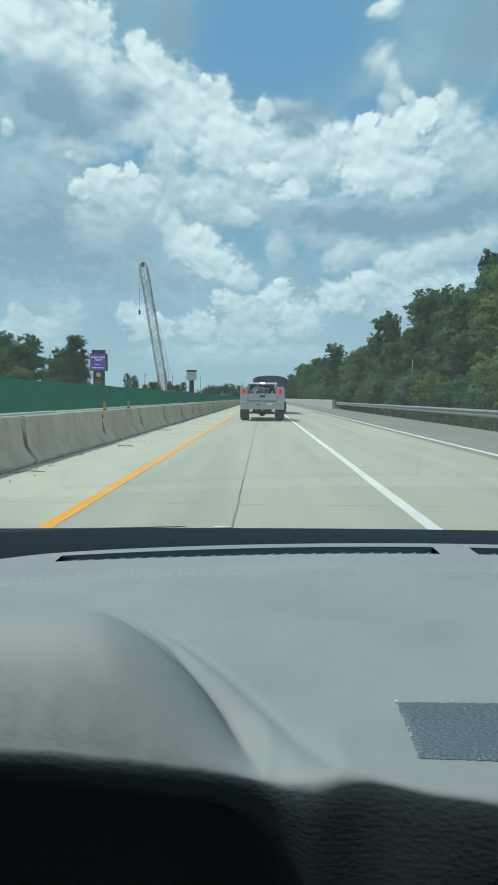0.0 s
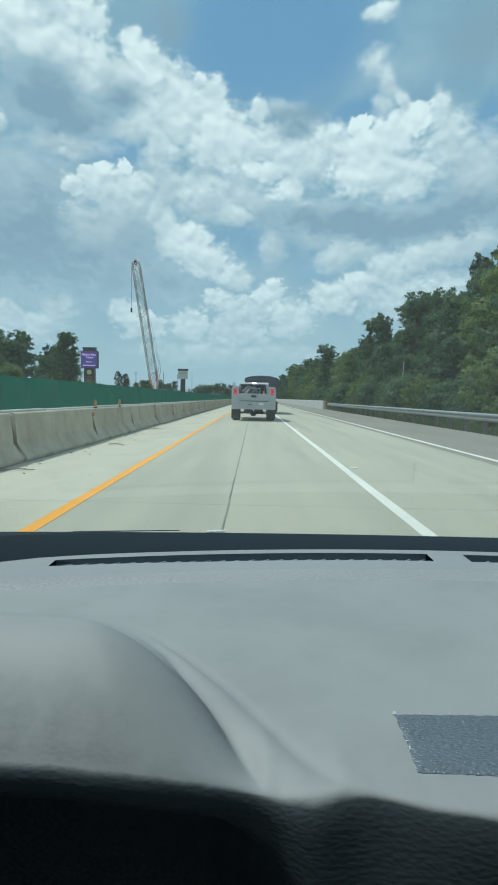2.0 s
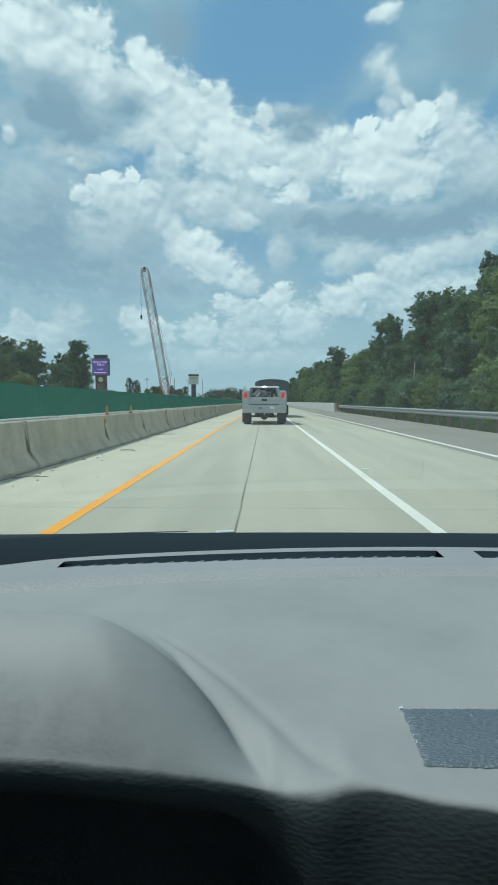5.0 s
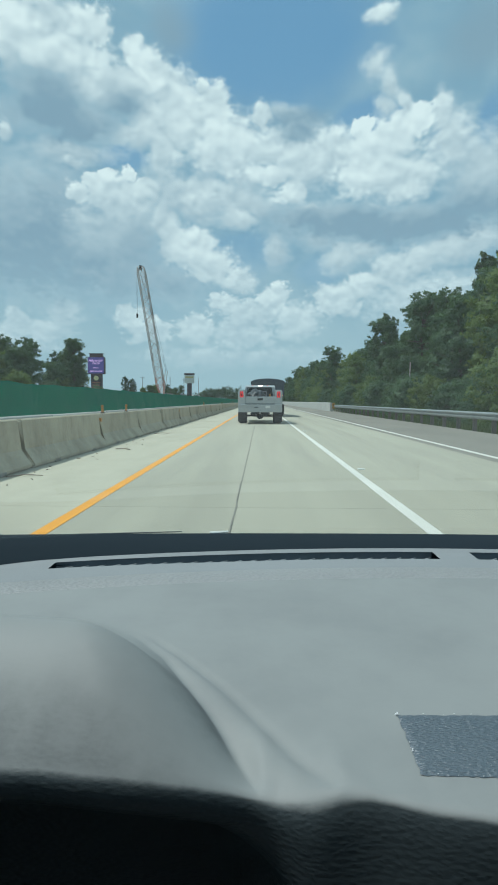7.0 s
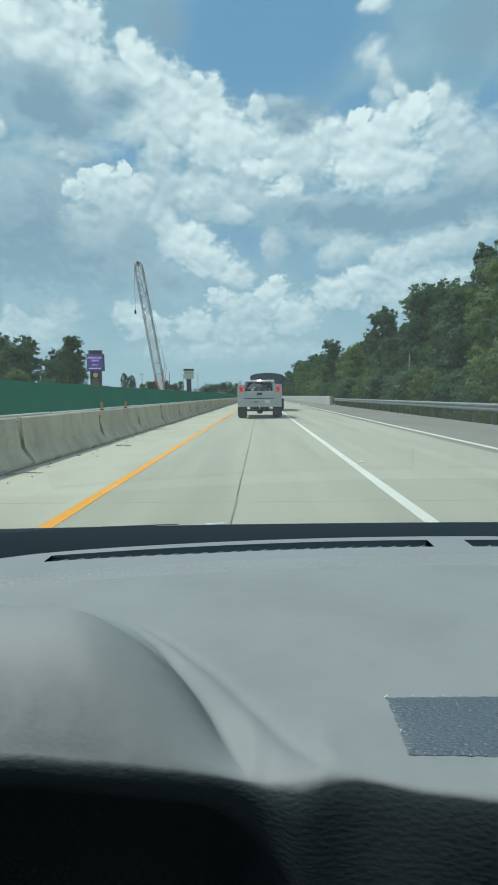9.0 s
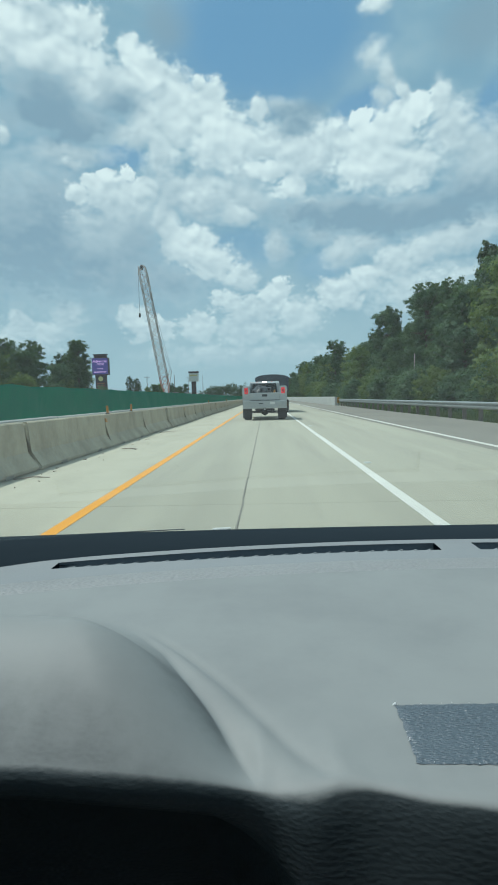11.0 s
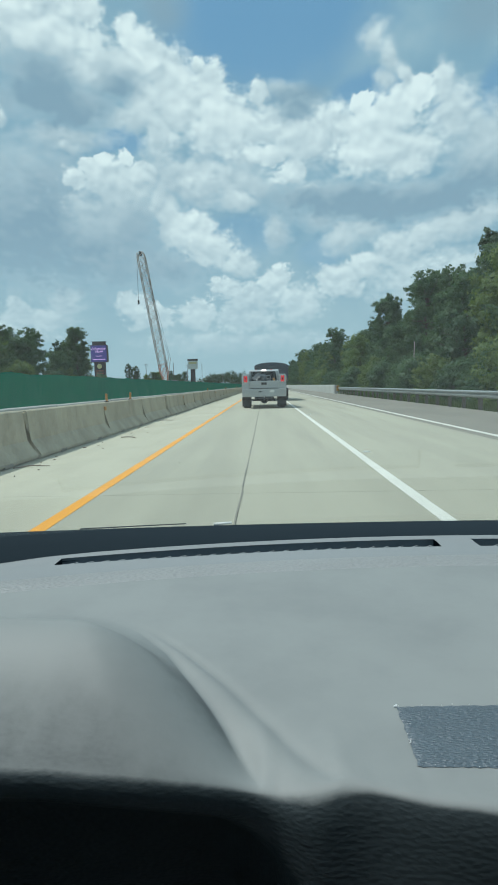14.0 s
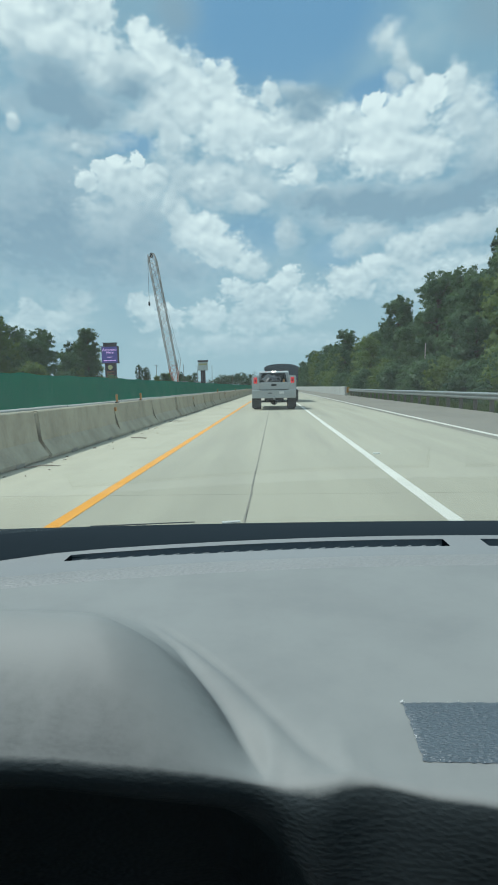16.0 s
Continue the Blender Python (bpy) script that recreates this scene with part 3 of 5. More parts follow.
# ---- median barrier ----
BARRIER_OUTLINE = ((-0.57, 0.0), (-0.04, 0.0), (-0.04, 0.028), (0.0, 0.032), (0.0, 0.075), (-0.175, 0.33), (-0.225, 0.84), (-0.245, 0.86), (-0.365, 0.86), (-0.385, 0.84), (-0.435, 0.33), (-0.61, 0.075), (-0.61, 0.032), (-0.57, 0.028))
barrier = thing("concrete_barrier", (X_BARRIER, 0, 0), "stained grey concrete barrier section beside the median", "barrier", "median barrier sections")
L_BAR = 4.57
bm = extrude_outline(BARRIER_OUTLINE, "y", 0.018, L_BAR - 0.018)
bmesh.ops.bevel(bm, geom=[e for e in bm.edges if abs(e.verts[0].co.y - e.verts[1].co.y) < 0.01], offset=0.045, segments=3, affect="EDGES")
part("section", bm, BARRIER, barrier)
part("lifting_slot", boxed(-0.02, 0.004, L_BAR * 0.22, L_BAR * 0.22 + 0.28, 0.0, 0.06, 0.008), JOINT, barrier)
part("lifting_slot", boxed(-0.02, 0.004, L_BAR * 0.72, L_BAR * 0.72 + 0.28, 0.0, 0.06, 0.008), JOINT, barrier)
part("joint_key", boxed(-0.34, -0.27, -0.03, 0.03, 0.05, 0.80), DARK_STEEL, barrier)
rnd = random.Random(5)
first_y = -4.38
barrier.matrix_basis = pose(X_BARRIER, first_y, 0)
for k in range(1, 40):
    copy_thing(barrier, pose(X_BARRIER + rnd.uniform(-0.02, 0.02), first_y + k * L_BAR, rnd.uniform(-0.012, 0.012), 0, rnd.uniform(-0.4, 0.4), rnd.uniform(-0.35, 0.35)))
far = thing("barrier_run", (X_BARRIER, first_y + 40 * L_BAR, 0), "far run of grey concrete median barrier", "barrier", kind="stuff")
bm = bmesh.new()
for k in range(90):
    o = extrude_outline(BARRIER_OUTLINE, "y", k * L_BAR + 0.02, (k + 1) * L_BAR - 0.02)
    me = bpy.data.meshes.new("tmp")
    o.to_mesh(me)
    bm.from_mesh(me)
    o.free()
    bpy.data.meshes.remove(me)
part("run", bm, BARRIER, far)

bm = bmesh.new()
for k in range(120):
    o = extrude_outline([(x, z * (1.0 + 0.012 * (k % 2))) for x, z in BARRIER_OUTLINE], "y", k * L_BAR + 0.03, (k + 1) * L_BAR - 0.03)
    me = bpy.data.meshes.new("tmp")
    o.to_mesh(me)
    bm.from_mesh(me)
    o.free()
    bpy.data.meshes.remove(me)
behind = thing("barrier_run", (X_BARRIER - 0.72, first_y - 1.2, 0), "second row of pale concrete barrier along the median", "barrier", kind="stuff")
part("run", bm, PARAPET, behind)

# ---- green screen behind the median ----
fence = thing("screen_fence", (-6.6, 0, -0.16), "long green fabric screen fence along the median", "fence", kind="structure")
rnd = random.Random(11)
Z_SCREEN = 1.86
panel_meshes = []
for k in range(4):
    bm = bmesh.new()
    n = 8
    rows_of = []
    for i in range(n + 1):
        y = 3.0 * i / n
        sag = -0.03 * math.sin(math.pi * i / n) + rnd.uniform(-0.012, 0.012)
        rows_of.append([bm.verts.new((0.05 * math.sin(3.1 * z + i * 0.9 + k) * math.sin(math.pi * i / n), y, z + (sag if z > 1 else 0))) for z in (0.05, 0.6, 1.2, Z_SCREEN)])
    for a, b in zip(rows_of, rows_of[1:]):
        for i in range(3):
            bm.faces.new((a[i], a[i + 1], b[i + 1], b[i]))
    bmesh.ops.solidify(bm, geom=list(bm.faces), thickness=0.006)
    me = bpy.data.meshes.new("panel")
    bm.to_mesh(me)
    bm.free()
    me.materials.append(GREEN_CLOTH)
    panel_meshes.append(me)
bm = rod(bmesh.new(), (0.05, 0, 0), (0.05, 0, Z_SCREEN + 0.04), 0.025)
post_mesh = bpy.data.meshes.new("post")
bm.to_mesh(post_mesh)
bm.free()
post_mesh.materials.append(DARK_STEEL)
for k in range(80):
    ob = place_mesh("panel", panel_meshes[k % 4], None, fence)
    ob.matrix_basis = pose(0, -4 + 3.0 * k, 0)
    if k % 2 == 0:
        ob = place_mesh("post", post_mesh, None, fence)
        ob.matrix_basis = pose(-0.08, -4 + 3.0 * k, 0)
bm = bmesh.new()
for k in range(120):
    me = panel_meshes[k % 4].copy()
    me.transform(Matrix.Translation((0, 236 + 3.0 * k, 0)))
    bm.from_mesh(me)
    bpy.data.meshes.remove(me)
tagged(part("far_panels", bm, GREEN_CLOTH, fence), kind="stuff")


def delineator(y, dx=0.0, tilt=0.0):
    ob = thing("delineator", (X_BARRIER - 0.30 + dx, y, 0.86), "upright orange reflector plate on the barrier top", "road marker", "barrier delineators")
    ob.matrix_basis = pose(X_BARRIER - 0.30 + dx, y, 0.86, 0, tilt, 0)
    part("foot", boxed(-0.05, 0.05, -0.05, 0.05, -0.004, 0.02, 0.006), BLACK_TRIM, ob)
    part("plate", boxed(-0.032, 0.032, -0.012, 0.012, 0.015, 0.22, 0.01), ORANGE, ob)


for y, tilt in ((14.6, -3), (17.2, 1), (41.0, -2), (60.0, 0), (84.0, 1)):
    delineator(y, 0.0, tilt)
for k in (4, 7, 11):
    ob = thing("reflector", (X_BARRIER - 0.20, first_y + k * L_BAR + 0.15, 0.70), "small orange reflector fixed to the barrier face", "reflector", "barrier reflectors")
    part("lens", boxed(-0.03, 0.035, -0.05, 0.05, -0.05, 0.05, 0.008), ORANGE, ob)

# ---- guardrail and parapet beyond the shoulder ----
rail = thing("guardrail", (X_RAIL, 0, -0.16), "galvanised steel guardrail on timber posts along the shoulder", "guardrail")
W_BEAM = ((0.0, 0.31), (-0.03, 0.29), (-0.082, 0.26), (-0.082, 0.21), (-0.01, 0.175), (-0.01, 0.135), (-0.082, 0.10), (-0.082, 0.05), (-0.03, 0.02), (0.0, 0.0),
          (0.004, 0.0), (-0.026, 0.024), (-0.076, 0.054), (-0.076, 0.098), (-0.004, 0.137), (-0.004, 0.173), (-0.076, 0.212), (-0.076, 0.258), (-0.026, 0.286), (0.004, 0.31))
bm = sweep(W_BEAM, [(0, 0, 0), (0, 3.83, 0)], closed=True)
beam_mesh = bpy.data.meshes.new("beam")
bm.to_mesh(beam_mesh)
bm.free()
beam_mesh.materials.append(GALVANISED)
bm = boxed(0.21, 0.36, -0.075, 0.075, -0.3, 0.90, 0.008)
rail_post = bpy.data.meshes.new("post")
bm.to_mesh(rail_post)
bm.free()
rail_post.materials.append(TIMBER)
bm = boxed(0.006, 0.205, -0.07, 0.07, 0.66, 0.94, 0.006)
block_mesh = bpy.data.meshes.new("block")
bm.to_mesh(block_mesh)
bm.free()
block_mesh.materials.append(TIMBER)
RAIL_END = 66.0
for k in range(17):
    ob = place_mesh("beam", beam_mesh, None, rail)
    ob.matrix_basis = pose(0.004 * (k % 2), RAIL_END - 3.81 * (k + 1), 0.655)
for k in range(34):
    for nm, me in (("post", rail_post), ("block", block_mesh)):
        ob = place_mesh(nm, me, None, rail)
        ob.matrix_basis = pose(0, RAIL_END - 0.9 - 1.905 * k, 0)

parapet = thing("bridge_parapet", (8.45, RAIL_END - 0.6, -0.1), "pale concrete bridge parapet wall beyond the guardrail", "parapet")
for k in range(50):
    y = k * 7.6
    bm = extrude_outline(((0.0, 0.0), (0.0, 1.10), (0.04, 1.16), (0.30, 1.16), (0.34, 1.10), (0.34, 0.0)), "y", y + 0.012, y + 7.588, bevel=0.0)
    part("panel", bm, PARAPET, parapet)


# ---- trees ----
def leaf_cloud(clumps, count, size, seed):
    """Many small folded leaf sprays round clump centres: rows of (x, y, z, radius)."""
    g = np.random.default_rng(seed)
    c = np.array(clumps)
    weight = c[:, 3] ** 1.8
    pick = g.choice(len(c), count, p=weight / weight.sum())
    # each clump breaks up into twigs, each twig carries its leaves
    twigs = 10
    tw = g.normal(size=(len(c), twigs, 3)) * np.array((0.60, 0.60, 0.46))
    tw[:, :, 2] -= 0.12 * (tw[:, :, 0] ** 2 + tw[:, :, 1] ** 2)
    own = tw[pick, g.integers(0, twigs, count)]
    p = c[pick, :3] + c[pick, 3][:, None] * (own + g.normal(size=(count, 3)) * np.array((0.22, 0.22, 0.16)))
    reach = np.abs(c[:, :2] - c[:, :2].mean(axis=0)).max() + 0.1
    out = (p - c[pick, :3]) / c[pick, 3][:, None] * 0.9
    out[:, :2] += 0.5 * (p[:, :2] - c[:, :2].mean(axis=0)) / reach
    out[:, 2] += 0.35

    def unit(v):
        return v / (np.linalg.norm(v, axis=1)[:, None] + 1e-9)

    face = unit(unit(out) + g.normal(size=(count, 3)) * 0.45)
    a = unit(np.cross(face, g.normal(size=(count, 3))))
    b = np.cross(face, a)
    s = size * g.uniform(0.5, 1.3, count)[:, None]
    fold = face * s * 0.25
    quad = np.stack([p - a * s, p - b * s * 0.6 - fold, p + a * s, p + b * s * 0.6 - fold], axis=1).reshape(-1, 3)
    base = np.arange(count)[:, None] * 4
    tris = np.concatenate([base + (0, 1, 2), base + (0, 2, 3)], axis=1).reshape(-1, 3)
    me = bpy.data.meshes.new("crown")
    me.vertices.add(len(quad))
    me.vertices.foreach_set("co", quad.ravel())
    me.loops.add(tris.size)
    me.loops.foreach_set("vertex_index", tris.ravel().astype(np.int32))
    me.polygons.add(len(tris))
    me.polygons.foreach_set("loop_start", np.arange(len(tris), dtype=np.int32) * 3)
    me.update(calc_edges=True)
    me.polygons.foreach_set("use_smooth", [True] * len(tris))
    soft = np.repeat(unit(0.7 * unit(out) + 0.75 * face), 4, axis=0)
    me.normals_split_custom_set_from_vertices(soft.tolist())
    return me


def trunk_mesh(h, lean, forks, r, seed):
    """A tapered, slightly crooked stem with limbs to the given clump centres."""
    rr = random.Random(seed)
    bm = bmesh.new()
    pts = [Vector((lean[0] * t + rr.uniform(-0.08, 0.08) * h * 0.08, lean[1] * t + rr.uniform(-0.08, 0.08) * h * 0.08, h * t)) for t in (0, 0.25, 0.5, 0.75, 0.95)]
    for i in range(4):
        rod(bm, pts[i], pts[i + 1], r * (1 - 0.22 * i), r * (1 - 0.22 * (i + 1)), 7)
    for x, y, z, cr in forks:
        t = max(0.2, min(0.9, (z - cr * 1.3) / h))
        k = min(3, int(t * 4))
        start = pts[k].lerp(pts[k + 1], t * 4 - k)
        end = Vector((x, y, z))
        mid = start.lerp(end, 0.5) + Vector((0, 0, -0.06 * (end - start).length))
        rod(bm, start, mid, r * 0.35, r * 0.22, 5)
        rod(bm, mid, end, r * 0.22, r * 0.05, 5)
    return bm


def make_tree(kind, h, width, seed, leaf, count, size, low=0.25, label="", name="tree"):
    rr = random.Random(seed)
    clumps = []
    n = 100 if kind != "pine" else 60
    for i in range(n):
        t = low + (1 - low) * ((i + rr.random()) / n) ** 0.9
        if kind == "round":
            env = math.sin(math.pi * min(1.0, 0.10 + 0.86 * (t - low) / (1 - low))) ** 0.6
        elif kind == "tall":
            env = 0.55 + 0.45 * math.sin(math.pi * (t - low) / (1 - low) * 0.95)
            env *= 1.0 if t < 0.8 else 0.75
        elif kind == "pine":
            env = 0.35 + 0.65 * math.sin(math.pi * (t - low) / (1 - low) * 0.9)
        else:
            env = math.sqrt(max(0.05, 1 - ((t - low) / (1 - low)) ** 2))
        ang, rad = rr.uniform(0, 6.283), width * env * math.sqrt(rr.random()) * 0.85
        cr = width * rr.uniform(0.12, 0.28) * (0.75 if kind == "pine" else 1.0)
        clumps.append((rad * math.cos(ang), rad * math.sin(ang), h * t - cr * 0.3, cr))
    for i in range(12):
        t = rr.uniform(0.4, 0.99)
        ang = rr.uniform(0, 6.283)
        clumps.append((width * 0.95 * math.cos(ang) * (1.15 - t * 0.5), width * 0.95 * math.sin(ang) * (1.15 - t * 0.5), h * t, width * rr.uniform(0.1, 0.2)))
    ob = thing(name, (0, 0, -2000), label, "tree" if name == "tree" else "shrub")
    if name == "tree":
        part("trunk", trunk_mesh(h * 0.92, (rr.uniform(-0.5, 0.5), rr.uniform(-0.5, 0.5)), clumps[::2], 0.05 + h * 0.011, seed), BARK, ob, smooth=True)
    else:
        part("trunk", trunk_mesh(h * 0.8, (0.1, 0.0), clumps[::3], 0.04, seed), BARK, ob, smooth=True)
    crown = place_mesh("crown", leaf_cloud(clumps, count, size, seed), leaf, ob)
    return ob


LABEL_DEEP = "tall dark green broadleaf tree at the forest edge"
KINDS = [
    make_tree("tall", 15.5, 3.6, 21, LEAF_DEEP, 21000, 0.17, 0.12, LABEL_DEEP),
    make_tree("round", 13.0, 4.2, 22, LEAF_FRESH, 21000, 0.16, 0.10, "yellow-green broadleaf tree in full leaf by the road"),
    make_tree("tall", 17.0, 3.4, 23, LEAF_DEEP, 21000, 0.17, 0.15, "tall slender dark green tree with open crown"),
    make_tree("round", 11.0, 3.8, 24, LEAF_DEEP, 18000, 0.16, 0.06, "rounded mid green broadleaf tree"),
    make_tree("pine", 15.0, 2.8, 25, LEAF_PINE, 11000, 0.17, 0.45, "dark pine tree with a bare lower trunk"),
    make_tree("bush", 4.6, 2.6, 26, LEAF_FRESH, 9000, 0.12, 0.02, "leafy green roadside shrub at the forest edge", "shrub"),
    make_tree("bush", 3.4, 2.4, 27, LEAF_DEEP, 8000, 0.12, 0.02, "dark green thicket shrub at the forest edge", "shrub"),
]
used = set()


def plant(kind, x, y, scale, turn, group):
    m = pose(x, y, -0.2, 0, 0, turn)
    src = KINDS[kind]
    if kind in used:
        ob = copy_thing(src, m)
    else:
        ob = src
        used.add(kind)
        ob.matrix_basis = m
    ob.scale = (scale, scale, scale)
    ob["group"] = group


rnd = random.Random(77)
y = 33.0
i = 0
while y < 420:
    d = rnd.random()
    kind = 0 if d < 0.26 else 1 if d < 0.5 else 2 if d < 0.66 else 3 if d < 0.86 else 4
    plant(kind, 16.6 + rnd.uniform(-1.2, 1.8) + (0 if kind != 4 else 3), y, rnd.uniform(0.70, 0.98) * (0.96 if y < 46 else 0.86 if y < 130 else 1.0), rnd.uniform(0, 360), "roadside woods")
    y += rnd.uniform(3.6, 5.6) * (1 + max(0, y - 120) / 160)
    i += 1
y = 36.0
while y < 300:
    kind = rnd.choice((0, 2, 2, 4, 3))
    plant(kind, 23.5 + rnd.uniform(-1.5, 2.5), y, rnd.uniform(0.74, 1.06) * (1.0 if y < 60 else 0.9), rnd.uniform(0, 360), "roadside woods")
    y += rnd.uniform(5.5, 8.5) * (1 + max(0, y - 120) / 160)
y = 28.0
while y < 150:
    plant(rnd.choice((5, 6, 6)), 13.4 + rnd.uniform(-0.7, 1.0), y, rnd.uniform(0.6, 1.05), rnd.uniform(0, 360), "roadside thicket")
    y += rnd.uniform(2.6, 4.4)
# across the median
y = 60.0
while y < 97:
    kind = rnd.choice((0, 1, 3, 3, 2))
    plant(kind, -34 + rnd.uniform(-3, 3), y, rnd.uniform(0.62, 0.82) * (1.0 if y < 105 else 0.8), rnd.uniform(0, 360), "woods across the median")
    y += rnd.uniform(3.0, 5.0)
y = 64.0
while y < 112:
    plant(rnd.choice((0, 3, 4)), -43 + rnd.uniform(-3, 3), y, rnd.uniform(0.7, 0.9), rnd.uniform(0, 360), "woods across the median")
    y += rnd.uniform(5.0, 8.0)
y = 58.0
while y < 175:
    plant(rnd.choice((5, 6)), -30 + rnd.uniform(-3, 2) - max(0, y - 120) * 0.12, y, rnd.uniform(0.8, 1.2) * (1.0 if y < 98 else 0.6), rnd.uniform(0, 360), "thicket across the median")
    y += rnd.uniform(4.0, 7.0)
y = 214.0
while y < 360:
    plant(rnd.choice((1, 3, 3, 4, 0)), -54 + rnd.uniform(-5, 8), y, rnd.uniform(0.5, 0.8), rnd.uniform(0, 360), "scattered trees across the median")
    y += rnd.uniform(5.0, 9.0)


def far_woods(name, spots, count, size, seed, label):
    ob = thing(name, (0, 0, -0.3), label, "woods", kind="stuff")
    place_mesh("foliage", leaf_cloud(spots, count, size, seed), LEAF_FAR, ob)


rnd = random.Random(9)
far_woods("far_woods", [(-62 + 52 * i / 30 + rnd.uniform(-3, 3), 560 + rnd.uniform(-40, 40), rnd.uniform(2, 9) + 5 * math.sin(math.pi * i / 30), rnd.uniform(3.0, 5.0)) for k in range(2) for i in range(31)],
          9000, 0.7, 31, "low rounded far woods where the road meets the sky")
far_woods("far_woods", [(-260 + 620 * i / 150 + rnd.uniform(-4, 4), 900 + rnd.uniform(-60, 60), rnd.uniform(0, 9), rnd.uniform(4.0, 7.0)) for i in range(150)],
          14000, 1.1, 32, "far line of woods along the horizon")
far_woods("far_woods", [(18 + rnd.uniform(-4, 10), 330 + 2.2 * i + rnd.uniform(-6, 6), rnd.uniform(1, 12), rnd.uniform(2.5, 4.0)) for i in range(90)],
          11000, 0.55, 33, "far end of the roadside woods")

# grass along the rail foot
g = np.random.default_rng(4)
n = 9000
p = np.stack([9.0 + np.abs(g.normal(0, 0.9, n)) + g.uniform(0.0, 1.2, n), g.uniform(12, 64, n), np.full(n, -0.17)], axis=1)
hgt = g.uniform(0.10, 0.42, n) * np.where(p[:, 0] < 9.4, 0.7, 1.0)
ang = g.uniform(0, 6.283, n)
w = np.stack([np.cos(ang), np.sin(ang), np.zeros(n)], axis=1) * 0.03
tip = p + np.stack([g.normal(0, 0.08, n), g.normal(0, 0.08, n), hgt], axis=1)
verts = np.stack([p - w, p + w, tip], axis=1).reshape(-1, 3)
me = bpy.data.meshes.new("grass")
me.from_pydata(verts.tolist(), [], [(3 * k, 3 * k + 1, 3 * k + 2) for k in range(n)])
me.materials.append(GRASS)
tagged(new("verge_grass", me), "unmown grass tufts along the guardrail foot", "grass", kind="stuff")

# ---- wheels and vehicles ----
def ring(bm, radius_out, radius_in, half, sides=28, crown=0.02):
    """A tyre-like ring round the x axis."""
    prof = ((-half, radius_in), (-half, radius_out - crown), (-half * 0.7, radius_out), (half * 0.7, radius_out), (half, radius_out - crown), (half, radius_in))
    loops = []
    for k in range(sides):
        a = 2 * math.pi * k / sides
        loops.append([bm.verts.new((x, r * math.cos(a), r * math.sin(a))) for x, r in prof])
    for k in range(sides):
        a, b = loops[k], loops[(k + 1) % sides]
        for i in range(len(prof)):
            j = (i + 1) % len(prof)
            bm.faces.new((a[i], a[j], b[j], b[i]))
    bmesh.ops.recalc_face_normals(bm, faces=bm.faces)
    return bm


def wheel(parent, x, y, r, half, rim_mat=GALVANISED):
    tyre = part("wheel", ring(bmesh.new(), r, r * 0.6, half), RUBBER, parent, smooth=False)
    tyre.matrix_basis = pose(x, y, r)
    bm = rod(bmesh.new(), (-half * 0.6, 0, 0), (half * 0.6, 0, 0), r * 0.6, sides=20)
    for k in range(6):
        a = k * math.pi / 3
        rod(bm, (half * 0.6, r * 0.22 * math.cos(a), r * 0.22 * math.sin(a)), (half * 0.68, r * 0.22 * math.cos(a), r * 0.22 * math.sin(a)), 0.016)
    part("rim", bm, rim_mat, tyre)
    return tyre


